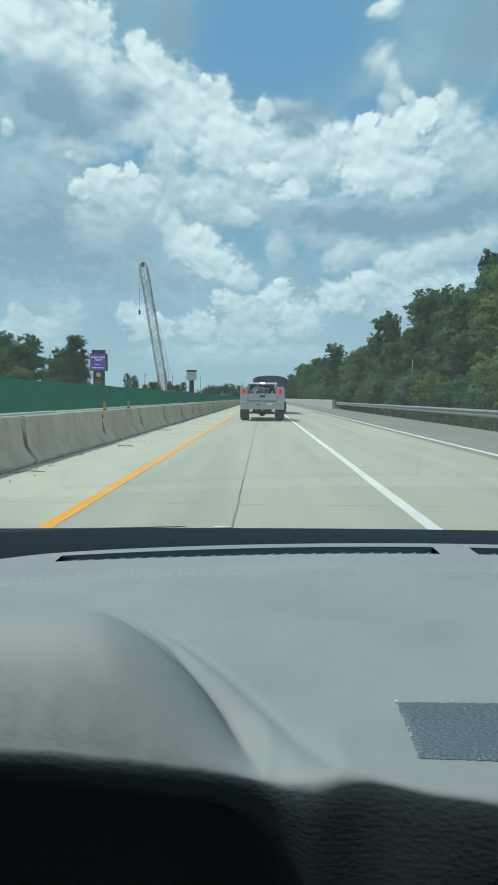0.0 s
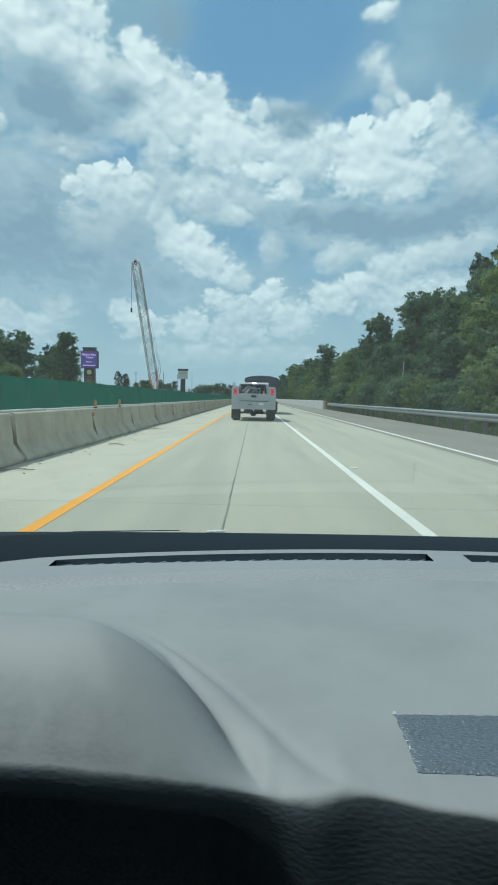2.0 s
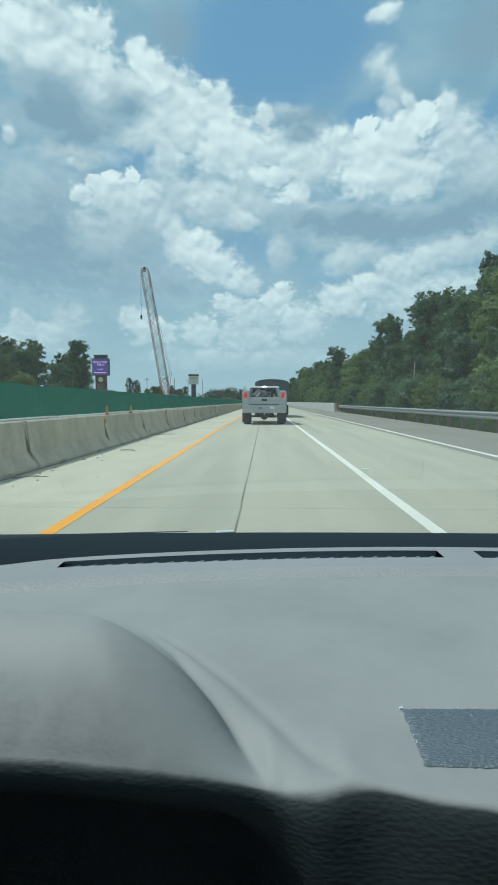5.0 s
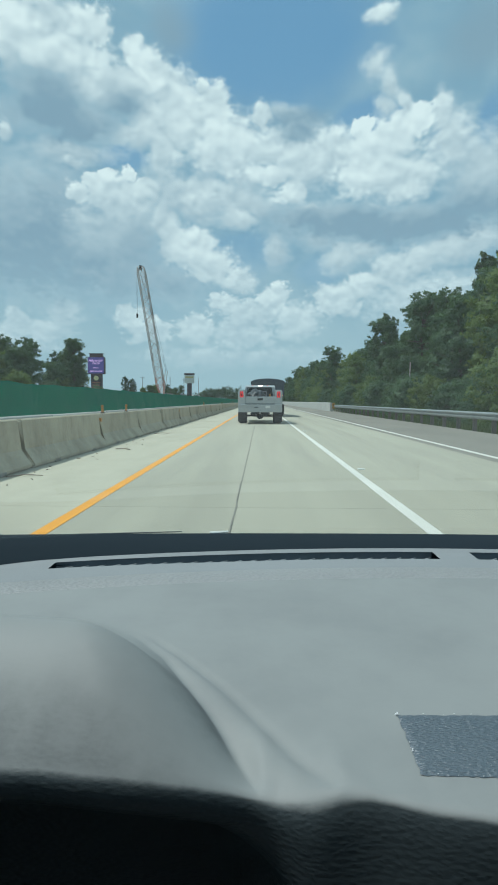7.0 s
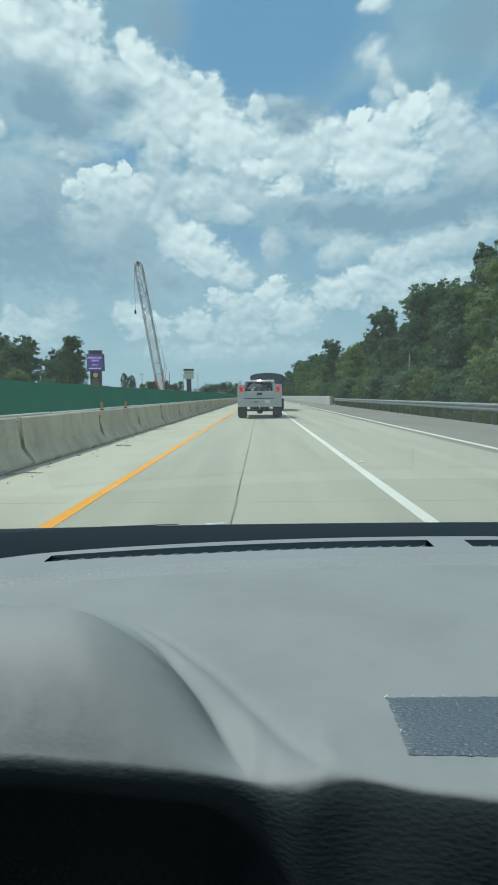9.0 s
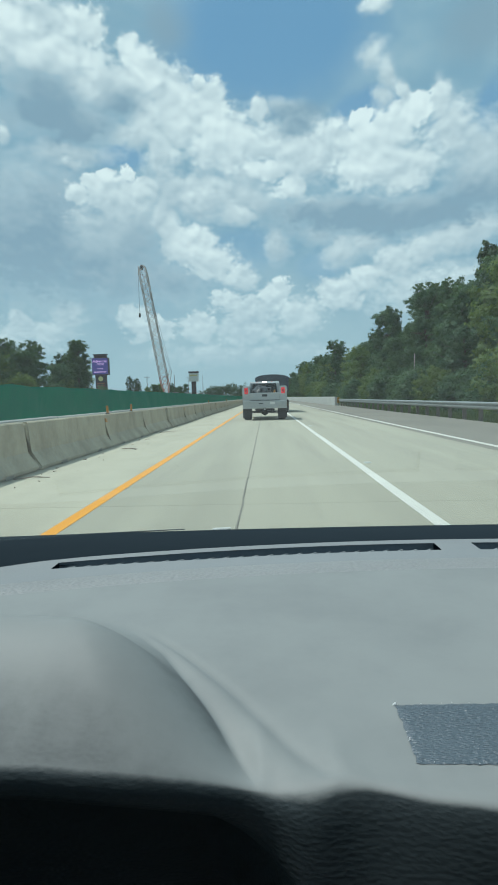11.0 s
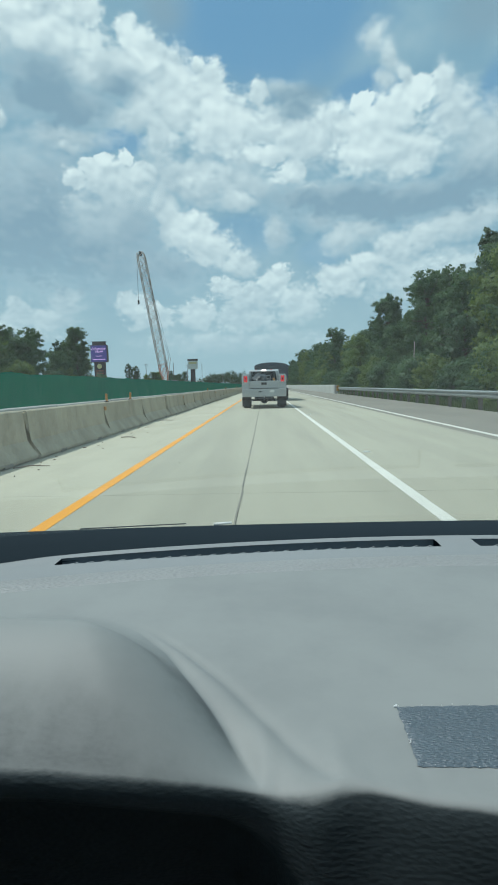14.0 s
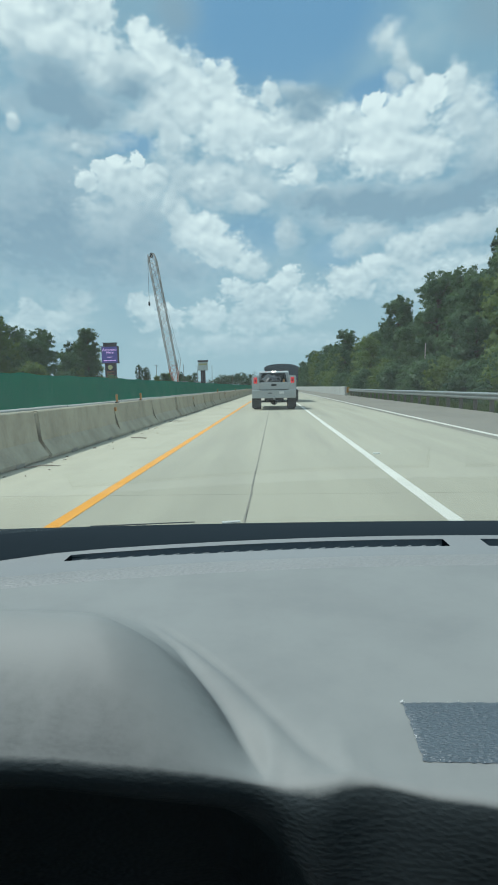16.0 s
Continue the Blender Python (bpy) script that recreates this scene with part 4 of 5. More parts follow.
def pickup(at):
    t = thing("service_pickup", at, "white service pickup truck with side tool boxes, braking ahead", "pickup truck")
    part("chassis", boxed(-0.42, 0.42, 0.25, 5.6, 0.50, 0.64, 0.02), DARK_STEEL, t)
    bm = boxed(-1.15, 1.15, 0.0, 0.30, 0.62, 1.04, 0.03)
    box(bm, -0.95, 0.95, 0.05, 2.6, 0.80, 1.02)
    part("rear_bumper", bm, TRUCK_WHITE, t)
    part("step_tread", boxed(-0.75, 0.75, -0.004, 0.22, 1.042, 1.055, 0.004), DARK_STEEL, t)
    for s in (-1, 1):
        bm = extrude_outline(((s * 0.77, 1.0), (s * 1.15, 1.0), (s * 1.15, 1.72), (s * 1.11, 1.79), (s * 0.81, 1.79), (s * 0.77, 1.72)), "y", 0.06, 2.55, bevel=0.015)
        side = part("tool_box", bm, TRUCK_WHITE, t)
        bm = boxed(min(s * 1.149, s * 1.165), max(s * 1.149, s * 1.165), 0.2, 1.1, 1.08, 1.66, 0.006)
        part("locker_door", bm, TRUCK_WHITE, side)
        lamp = part("tail_light", boxed(s * 0.96 - 0.09, s * 0.96 + 0.09, 0.02, 0.065, 1.39, 1.70, 0.02), RED_LENS, t, "lit red tail light")
        part("bezel", boxed(s * 0.96 - 0.11, s * 0.96 + 0.11, 0.045, 0.062, 1.37, 1.72, 0.01), CHROME, lamp)
        part("reverse_light", boxed(s * 0.96 - 0.030, s * 0.96 + 0.030, 0.012, 0.03, 1.48, 1.60, 0.01), DARK_GLASS, lamp)
        part("mud_flap", boxed(s * 0.92 - 0.24, s * 0.92 + 0.24, 0.34, 0.352, 0.12, 0.64), RUBBER, t)
    part("tailgate", boxed(-0.765, 0.765, 0.05, 0.11, 1.06, 1.44, 0.02), TRUCK_WHITE, t)
    part("gate_handle", boxed(-0.14, 0.14, 0.03, 0.055, 1.24, 1.36, 0.012), DARK_STEEL, t)
    part("load_floor", boxed(-0.765, 0.765, 0.12, 2.55, 1.03, 1.06), DARK_STEEL, t)
    part("number_plate", boxed(0.28, 0.52, -0.014, -0.002, 0.84, 0.96, 0.003), PLATE, t)
    part("safety_bar", boxed(-0.30, -0.10, -0.012, -0.002, 0.86, 0.90, 0.003), DARK_STEEL, t)
    bm = rod(bmesh.new(), (0, 0.1, 0.58), (0, -0.14, 0.58), 0.04)
    bmesh.ops.create_uvsphere(bm, u_segments=12, v_segments=8, radius=0.035, matrix=Matrix.Translation((0, -0.12, 0.68)))
    rod(bm, (0, -0.12, 0.58), (0, -0.12, 0.66), 0.02)
    part("tow_hitch", bm, CHROME, t)
    bm = rod(bmesh.new(), (-0.9, 1.35, 0.42), (0.9, 1.35, 0.42), 0.055, sides=10)
    bmesh.ops.create_uvsphere(bm, u_segments=14, v_segments=10, radius=0.20, matrix=Matrix.Translation((0, 1.33, 0.42)))
    for s in (-1, 1):
        box(bm, s * 0.48 - 0.04, s * 0.48 + 0.04, 0.6, 2.2, 0.52, 0.58)
        rod(bm, (s * 0.5, 1.2, 0.4), (s * 0.4, 0.8, 0.7), 0.035)
    part("rear_axle", bm, DARK_STEEL, t)
    part("exhaust", rod(bmesh.new(), (0.62, 0.55, 0.46), (0.62, 2.3, 0.46), 0.045, sides=10), GALVANISED, t)
    for s in (-1, 1):
        for y in (1.35, 4.75):
            wheel(t, s * 0.92, y, 0.40, 0.20 if y < 2 else 0.13)
    # cab
    bm = extrude_outline(((2.65, 0.62), (5.95, 0.62), (6.0, 1.05), (4.9, 1.22), (4.25, 2.02), (4.0, 2.10), (2.85, 2.10), (2.68, 2.02), (2.65, 1.3)), "x", -0.98, 0.98, bevel=0.05)
    for v in bm.verts:
        if v.co.z > 1.25:
            v.co.x *= 1 - 0.16 * (v.co.z - 1.25) / 0.85
    cab = part("cab", bm, TRUCK_WHITE, t)
    bm = extrude_outline(((-0.74, 1.36), (0.74, 1.36), (0.66, 1.95), (-0.66, 1.95)), "y", 2.635, 2.655, bevel=0.01)
    part("rear_window", bm, DARK_GLASS, cab)
    part("stop_lamp", boxed(-0.11, 0.11, 2.60, 2.66, 2.05, 2.09, 0.012), STOP_LAMP, cab, "lit high stop lamp")
    for s in (-1, 1):
        part("clearance_lamp", boxed(s * 0.42 - 0.03, s * 0.42 + 0.03, 2.62, 2.67, 2.06, 2.09, 0.008), RED_LENS, cab)
        bm = boxed(s * 1.16 - 0.11, s * 1.16 + 0.11, 4.45, 4.52, 1.30, 1.62, 0.03)
        rod(bm, (s * 0.95, 4.5, 1.36), (s * 1.1, 4.5, 1.42), 0.02)
        part("door_mirror", bm, BLACK_TRIM, cab)
    # rack behind the cab
    bm = bmesh.new()
    for x in (-0.74, 0.05, 0.62):
        rod(bm, (x, 2.48, 1.06), (x * 0.95, 2.48, 1.98), 0.022)
    for z in (1.60, 1.97):
        rod(bm, (-0.74, 2.48, z), (0.64, 2.48, z), 0.02)
    rod(bm, (0.05, 2.48, 1.62), (0.62, 2.48, 1.95), 0.016)
    part("headache_rack", bm, DARK_STEEL, t)
    # load
    bm = bmesh.new()
    bmesh.ops.create_icosphere(bm, subdivisions=4, radius=1.0)
    for v in bm.verts:
        k = 1 + 0.22 * noise.noise(v.co * 2.3) + 0.08 * noise.noise(v.co * 6)
        v.co = Vector((-0.22 + v.co.x * 0.52 * k, 1.25 + v.co.y * 0.95 * k, max(1.062, 1.36 + v.co.z * 0.47 * k)))
    ob = tagged(part("sheeting_heap", bm, BLACK_BAGS, smooth=True), "heap of black sheeting lying in the pickup bed", "sheeting")
    ob.matrix_basis = pose(*at)
    bm = extrude_outline(((0.40, 1.062), (0.68, 1.062), (0.56, 1.60), (0.50, 1.60)), "y", 0.7, 0.98, bevel=0.02)
    ob = tagged(part("traffic_cone", bm, ORANGE), "faded orange traffic cone standing in the pickup bed", "traffic cone")
    ob.matrix_basis = pose(*at)
    bm = boxed(0.10, 0.36, 1.2, 1.9, 1.062, 1.50, 0.03)
    rod(bm, (0.12, 1.25, 1.5), (0.12, 1.25, 1.72), 0.02)
    rod(bm, (0.34, 1.25, 1.5), (0.34, 1.25, 1.72), 0.02)
    rod(bm, (0.12, 1.25, 1.72), (0.34, 1.25, 1.72), 0.02)
    ob = tagged(part("compressor", bm, CAR_GREY), "grey machine with a carrying hoop in the pickup bed", "machine")
    ob.matrix_basis = pose(*at)


pickup((-0.02, 28.0, 0.0))


def covered_truck(at):
    t = thing("covered_truck", at, "grey truck with a dark canvas top ahead of the pickup", "truck")
    part("chassis", boxed(-0.5, 0.5, 0.3, 8.0, 0.62, 0.86, 0.03), DARK_STEEL, t)
    part("body", extrude_outline(((-1.05, 0.62), (1.05, 0.62), (1.08, 1.50), (-1.08, 1.50)), "y", 0.05, 5.6, bevel=0.03), CAR_GREY, t)
    part("canvas_wall", extrude_outline(((-1.24, 1.52), (1.24, 1.52), (1.27, 2.55), (-1.27, 2.55)), "y", 0.0, 5.6, bevel=0.03), TARP, t)
    arc = [(-1.30, 2.50)] + [(1.30 * math.sin(a), 2.62 + 0.30 * math.cos(a)) for a in [(-80 + 16 * k) * math.pi / 180 for k in range(11)]] + [(1.30, 2.50)]
    part("tarpaulin", extrude_outline(arc[::-1], "y", -0.08, 5.7, bevel=0.01), TARP, t)
    for k in range(5):
        part("canvas_rib", boxed(-1.24 + 0.6 * k, -1.16 + 0.6 * k, -0.05, -0.005, 1.55, 2.48, 0.01), TARP, t)
    part("cab", extrude_outline(((5.8, 0.75), (8.3, 0.75), (8.35, 1.6), (7.4, 1.75), (7.0, 2.6), (5.9, 2.6)), "x", -1.15, 1.15, bevel=0.05), CAR_GREY, t)
    for s in (-1, 1):
        part("tail_light", boxed(s * 0.92 - 0.09, s * 0.92 + 0.09, 0.0, 0.06, 1.05, 1.38, 0.015), RED_LENS, t)
        bm = boxed(s * 1.36 - 0.10, s * 1.36 + 0.10, 7.0, 7.08, 1.7, 2.3, 0.03)
        rod(bm, (s * 1.1, 7.04, 1.8), (s * 1.34, 7.04, 1.8), 0.02)
        part("door_mirror", bm, BLACK_TRIM, t)
        for y in (1.2, 2.5, 7.2):
            wheel(t, s * 0.98, y, 0.5, 0.26 if y < 5 else 0.15)
        part("mud_flap", boxed(s * 0.98 - 0.3, s * 0.98 + 0.3, 0.45, 0.465, 0.2, 0.95), RUBBER, t)
    part("amber_lamp", boxed(0.98, 1.12, -0.10, -0.06, 1.60, 1.70, 0.02), AMBER_LAMP, t, "small lit amber lamp")
    part("rear_bar", boxed(-1.1, 1.1, 0.05, 0.15, 0.55, 0.68, 0.015), DARK_STEEL, t)


covered_truck((0.55, 41.0, 0.0))


def far_car(at, turn, mat, label, tall=1.45):
    t = thing("car", at, label, "car", "far oncoming traffic", turn=turn)
    bm = extrude_outline(((-2.2, 0.35), (2.2, 0.35), (2.25, 0.75), (1.2, 0.95), (0.55, tall), (-1.5, tall), (-2.15, 0.95)), "x", -0.9, 0.9, bevel=0.06)
    body = part("body", bm, mat, t)
    part("windscreen", extrude_outline(((1.16, 0.98), (1.18, 1.0), (0.62, tall - 0.06), (0.58, tall - 0.06)), "x", -0.75, 0.75), DARK_GLASS, t)
    for s in (-1, 1):
        part("headlight", boxed(s * 0.65 - 0.16, s * 0.65 + 0.16, 2.2, 2.27, 0.62, 0.74, 0.02), PLATE, body)
        for y in (-1.35, 1.35):
            wheel(t, s * 0.8, y, 0.33, 0.11)


far_car((-13.0, 300, -0.16), 182, CAR_WHITE, "white car far off on the opposite carriageway")
far_car((-16.6, 250, -0.16), 181, CAR_WHITE, "white van far off on the opposite carriageway", 2.2)
far_car((-13.2, 380, -0.16), 180, CAR_GREY, "grey car far off on the opposite carriageway")


# ---- crane ----
def crane(at, tip):
    t = thing("crawler_crane", at, "white and red lattice boom crawler crane behind the screen", "crane")
    for s in (-1, 1):
        part("crawler_track", boxed(s * 2.2 - 0.45, s * 2.2 + 0.45, -3.2, 3.2, 0.0, 1.1, 0.2), DARK_STEEL, t)
    part("car_body", boxed(-1.9, 1.9, -1.6, 1.6, 0.5, 1.2, 0.05), DARK_STEEL, t)
    part("machine_house", boxed(-1.6, 1.6, -3.8, 1.4, 1.2, 3.4, 0.1), BOOM_RED, t)
    cabin = part("cabin", boxed(1.0, 2.0, 1.0, 2.6, 1.3, 3.3, 0.08), BOOM_RED, t)
    part("cabin_window", boxed(1.1, 1.9, 2.59, 2.63, 2.0, 3.1, 0.03), DARK_GLASS, cabin)
    foot, end = Vector((0.0, 1.5, 2.0)), Vector(tip)
    along = (end - foot).normalized()
    side = along.cross(Vector((0, 1, 0))).normalized()
    up = side.cross(along)
    length = (end - foot).length
    sections = ((0.0, 0.16, BOOM_RED), (0.14, 0.40, BOOM_PAINT), (0.40, 0.66, BOOM_PAINT), (0.66, 0.90, BOOM_PAINT), (0.90, 1.0, BOOM_PAINT))

    def half(f):
        return 0.3 + (1.25 - 0.3) * min(1.0, f / 0.10, (1.05 - f) / 0.07)

    def corner(f, a, b):
        return foot + along * length * f + side * a * half(f) + up * b * half(f)

    for lo, hi, mat in sections:
        bm = bmesh.new()
        n = max(2, int((hi - lo) * length / 2.0))
        for a, b in ((1, 1), (1, -1), (-1, -1), (-1, 1)):
            for k in range(n):
                rod(bm, corner(lo + (hi - lo) * k / n, a, b), corner(lo + (hi - lo) * (k + 1) / n, a, b), 0.15, sides=5)
        for k in range(n):
            f0, f1 = lo + (hi - lo) * k / n, lo + (hi - lo) * (k + 1) / n
            faces = (((1, 1), (1, -1)), ((1, -1), (-1, -1)), ((-1, -1), (-1, 1)), ((-1, 1), (1, 1)))
            for p, q in faces:
                p, q = (p, q) if k % 2 else (q, p)
                rod(bm, corner(f0, *p), corner(f1, *q), 0.085, sides=4)
                rod(bm, corner(f1, *p), corner(f1, *q), 0.06, sides=4)
        part("boom_section", bm, mat, t)
    head = bmesh.new()
    rod(head, end - side * 0.45, end + side * 0.45, 0.55, sides=14)
    box(head, -0.35, 0.35, -0.5, 0.5, -0.9, 0.5, m=Matrix.Translation(end))
    part("boom_head", head, DARK_STEEL, t)
    mast = foot + Vector((2.2, -5.0, 9.0))
    bm = bmesh.new()
    for s in (-0.8, 0.8):
        rod(bm, foot + Vector((s, -2.0, 1.2)), mast + Vector((s * 0.4, 0, 0)), 0.09, sides=5)
    for k in range(5):
        f = 0.15 + 0.17 * k
        rod(bm, (foot + Vector((-0.8, -2, 1.2))).lerp(mast, f), (foot + Vector((0.8, -2, 1.2))).lerp(mast, f), 0.05, sides=4)
    part("gantry_mast", bm, BOOM_PAINT, t)
    for s in (-0.5, 0.5):
        part("pendant_line", rod(bmesh.new(), mast + side * s * 0.4, end + side * s, 0.045, sides=4), CABLE, t)
    hook_top = end + Vector((-1.3, 0, -0.3))
    part("hoist_line", rod(bmesh.new(), hook_top, hook_top + Vector((0, 0, -15.0)), 0.05, sides=4), CABLE, t)
    part("hook_block", boxed(hook_top.x - 0.3, hook_top.x + 0.3, hook_top.y - 0.2, hook_top.y + 0.2, hook_top.z - 16.4, hook_top.z - 15.0, 0.1), DARK_STEEL, t)


crane((-33.0, 180.0, -0.2), (-7.4, 3.0, 46.0))


# ---- signs, poles and buildings across the median ----
def lettering(text, tall):
    """Raised letters of the built-in font, centred, as a bmesh."""
    curve = bpy.data.curves.new("lettering", "FONT")
    curve.body, curve.size, curve.extrude, curve.align_x, curve.shear = text, tall, 0.02, "CENTER", 0.2
    holder = bpy.data.objects.new("lettering", curve)
    made = holder.to_mesh()
    bm = bmesh.new()
    bm.from_mesh(made)
    holder.to_mesh_clear()
    bpy.data.objects.remove(holder)
    bpy.data.curves.remove(curve)
    return bm


def sign_tower(at):
    t = thing("sign_tower", at, "tall roadside sign tower with a violet lit screen", "sign")
    shaft = part("shaft", boxed(-2.0, 2.0, -0.8, 0.8, 0, 11.5, 0.06), SIGN_BROWN, t)
    screen = part("screen", boxed(-2.9, 2.9, -1.0, 1.0, 11.4, 17.3, 0.08), SIGN_SCREEN, t, "violet lit display screen")
    part("frame", boxed(-3.05, 3.05, -0.92, 1.1, 11.2, 17.5, 0.05), SIGN_BROWN, t)
    part("cap", boxed(-2.3, 2.3, -0.9, 0.9, 17.5, 18.6, 0.06), SIGN_BROWN, t)
    part("cap_top", boxed(-2.6, 2.6, -1.0, 1.0, 18.6, 18.8, 0.03), DARK_STEEL, t)
    for word, x, z, tall in (("Advertise", -0.1, 15.75, 1.35), ("Here", 0.1, 14.75, 1.35)):
        put = part("lettering", lettering(word, tall), SIGN_PINK, screen, "pink lit words on the screen")
        put.matrix_basis = pose(x, -1.01, z, 90, 0, 0)
    for k in range(5):
        part("lettering_bar", boxed(-1.0 + 0.42 * k, -0.76 + 0.42 * k, -1.02, -1.0, 13.3, 13.6, 0.01), SIGN_PINK, screen)
    part("lettering_bar", boxed(-2.3, 2.3, -1.03, -1.0, 12.1, 12.35, 0.01), SIGN_PINK, screen)
    part("emblem", rod(bmesh.new(), (0, -0.8, 9.7), (0, -0.84, 9.7), 0.9, sides=20), SIGN_YELLOW, shaft)
    for z in (4.2, 5.1, 6.0, 6.9, 7.8):
        part("lettering_bar", boxed(-1.5, 1.5, -0.83, -0.8, z, z + 0.4, 0.01), SIGN_RUST, shaft)


sign_tower((-61.0, 200.0, -0.2))

t = thing("pylon_sign", (-31.0, 235.0, -0.2), "small grey and yellow pylon sign above the trees", "sign")
part("shaft", boxed(-1.0, 1.0, -0.5, 0.5, 0, 9.0, 0.05), SIGN_BROWN, t)
panel = part("panel", boxed(-2.1, 2.1, -0.6, 0.6, 9.0, 12.6, 0.06), PLATE, t)
part("lettering_bar", boxed(-1.7, 1.7, -0.63, -0.6, 11.3, 12.0, 0.01), SIGN_YELLOW, panel)
part("cap", boxed(-2.2, 2.2, -0.7, 0.7, 12.6, 13.4, 0.05), SIGN_BROWN, t)


def utility_pole(at, h, arms):
    t = thing("utility_pole", at, "slim dark timber utility pole on the skyline", "pole", "utility poles")
    part("shaft", rod(bmesh.new(), (0, 0, 0), (0, 0, h), 0.17, 0.11, 8), TIMBER, t)
    for k in range(arms):
        part("crossarm", boxed(-1.2, 1.2, -0.06, 0.06, h - 0.7 - 1.1 * k, h - 0.56 - 1.1 * k, 0.01), TIMBER, t)
        for x in (-1.05, 0, 1.05):
            part("insulator", rod(bmesh.new(), (x, 0, h - 0.56 - 1.1 * k), (x, 0, h - 0.34 - 1.1 * k), 0.05, sides=6), BLACK_TRIM, t)


for x, y, h, arms in ((-76, 230, 12, 1), (-57, 260, 13, 1), (-42, 250, 12.5, 0), (-47, 330, 15, 1), (-44, 330, 12, 0), (-38, 330, 15.5, 0), (-31, 400, 12, 0), (-17, 420, 12, 0)):
    utility_pole((x, y, -0.2), h, arms)


def low_building(at, size, label):
    w, d, h = size
    t = thing("low_building", at, label, "building")
    part("wall", boxed(-w / 2, w / 2, 0, d, 0, h, 0.03), BUILDING_WHITE, t)
    part("roof", extrude_outline(((-w / 2 - 0.4, h), (w / 2 + 0.4, h), (w / 2 + 0.4, h + 0.25), (0, h + 0.9), (-w / 2 - 0.4, h + 0.25)), "y", -0.4, d + 0.4), GALVANISED, t)
    for k in range(int(w / 5)):
        x = -w / 2 + 2.5 + 5 * k
        win = part("window", boxed(x - 0.9, x + 0.9, -0.05, 0.02, h * 0.35, h * 0.75, 0.02), DARK_GLASS, t)
        part("frame", boxed(x - 1.0, x + 1.0, -0.03, 0.01, h * 0.31, h * 0.79, 0.02), PLATE, win)


low_building((-52, 300, -0.2), (26, 12, 4.6), "low pale metal building behind the screen fence")
low_building((-14, 620, -0.2), (22, 14, 6.0), "small pale building far down the road")

t = thing("object_marker", (8.75, RAIL_END - 1.2, -0.02), "amber and black striped object marker at the rail end", "road sign")
part("post", rod(bmesh.new(), (0, 0, -0.15), (0, 0, 1.0), 0.03, sides=8), GALVANISED, t)
plate = part("plate", boxed(-0.15, 0.15, -0.05, -0.03, 0.35, 1.0, 0.01), HAZARD, t)
for k in range(4):
    m = Matrix.Translation((0, 0, 0.43 + 0.15 * k)) @ Matrix.Rotation(radians(38), 4, "Y")
    part("stripe", boxed(-0.14, 0.14, -0.056, -0.05, -0.025, 0.025, 0.0, m=m), BLACK_TRIM, plate)
t = thing("slim_post", (14.2, 52.0, -0.2), "slim pale bare post in front of the woods", "pole")
part("shaft", rod(bmesh.new(), (0, 0, 0), (0.1, 0, 5.2), 0.07, 0.05, 8), BOOM_PAINT, t)

# ---- loose things on the median shoulder ----
rnd = random.Random(3)
bm = bmesh.new()
for k in range(170):
    x, y = X_BARRIER + abs(rnd.gauss(0, 0.35)) + 0.03, rnd.uniform(4, 60)
    a, l = rnd.uniform(0, 6.283), rnd.uniform(0.015, 0.07)
    rod(bm, (x, y, 0.008), (x + l * math.cos(a), y + l * math.sin(a), 0.012), rnd.uniform(0.004, 0.012), 0.004, 4)
part_of = part("roadside_debris", bm, CUT_WOOD)
tagged(part_of, "scattered twigs and grit along the barrier foot", "debris", kind="stuff")
for x, y, turn in ((-3.7, 8.3, 20), (-3.35, 13.0, -35), (-3.6, 19.5, 10)):
    bm = bmesh.new()
    rod(bm, (-0.28, 0, 0.012), (0, 0.05, 0.03), 0.012, 0.010, 5)
    rod(bm, (0, 0.05, 0.03), (0.26, 0.0, 0.012), 0.010, 0.006, 5)
    rod(bm, (0, 0.05, 0.03), (0.12, 0.16, 0.014), 0.008, 0.004, 5)
    ob = tagged(part("stick", bm, CUT_WOOD), "dry forked stick lying on the median shoulder", "stick", "loose sticks")
    ob.matrix_basis = pose(x, y, 0, 0, 0, turn)
for k in range(8):
    y = 9.5 + 12.2 * k
    ob = tagged(part("road_stud", boxed(-0.055, 0.055, -0.05, 0.05, 0.0, 0.016, 0.006), PLATE), "small white raised road stud beside the lane line", "road stud", "lane studs")
    ob.matrix_basis = pose(X_WHITE + 0.19, y, 0.0)


# ---- the car that carries the camera ----
X_MID = 0.33                                    # the car's middle; its driver sits to the left of it
car = thing("car_cabin", (0, 0, 0), "dusty grey car dashboard seen behind the windscreen", "car")


def bow(x):
    """How far the foot of the windscreen falls back towards the sides."""
    return 0.22 * (x - X_MID) ** 2


def soft_step(t):
    t = max(0.0, min(1.0, t))
    return t * t * (3 - 2 * t)


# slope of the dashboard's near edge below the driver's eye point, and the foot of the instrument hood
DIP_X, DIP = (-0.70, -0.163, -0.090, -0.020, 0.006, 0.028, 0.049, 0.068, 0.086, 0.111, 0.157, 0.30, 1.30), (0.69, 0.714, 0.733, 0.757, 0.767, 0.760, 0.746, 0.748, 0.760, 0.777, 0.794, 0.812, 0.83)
FOOT_Y, FOOT_X = (0.20, 0.30, 0.351, 0.385, 0.424, 0.479, 0.549, 0.601, 0.635, 0.660), (0.055, 0.024, -0.001, -0.018, -0.038, -0.069, -0.109, -0.151, -0.195, -0.28)
RIB_Y, RIB_W = (0.30, 0.364, 0.389, 0.427, 0.493, 0.549, 0.615, 0.66), (0.075, 0.058, 0.047, 0.041, 0.034, 0.022, 0.014, 0.010)


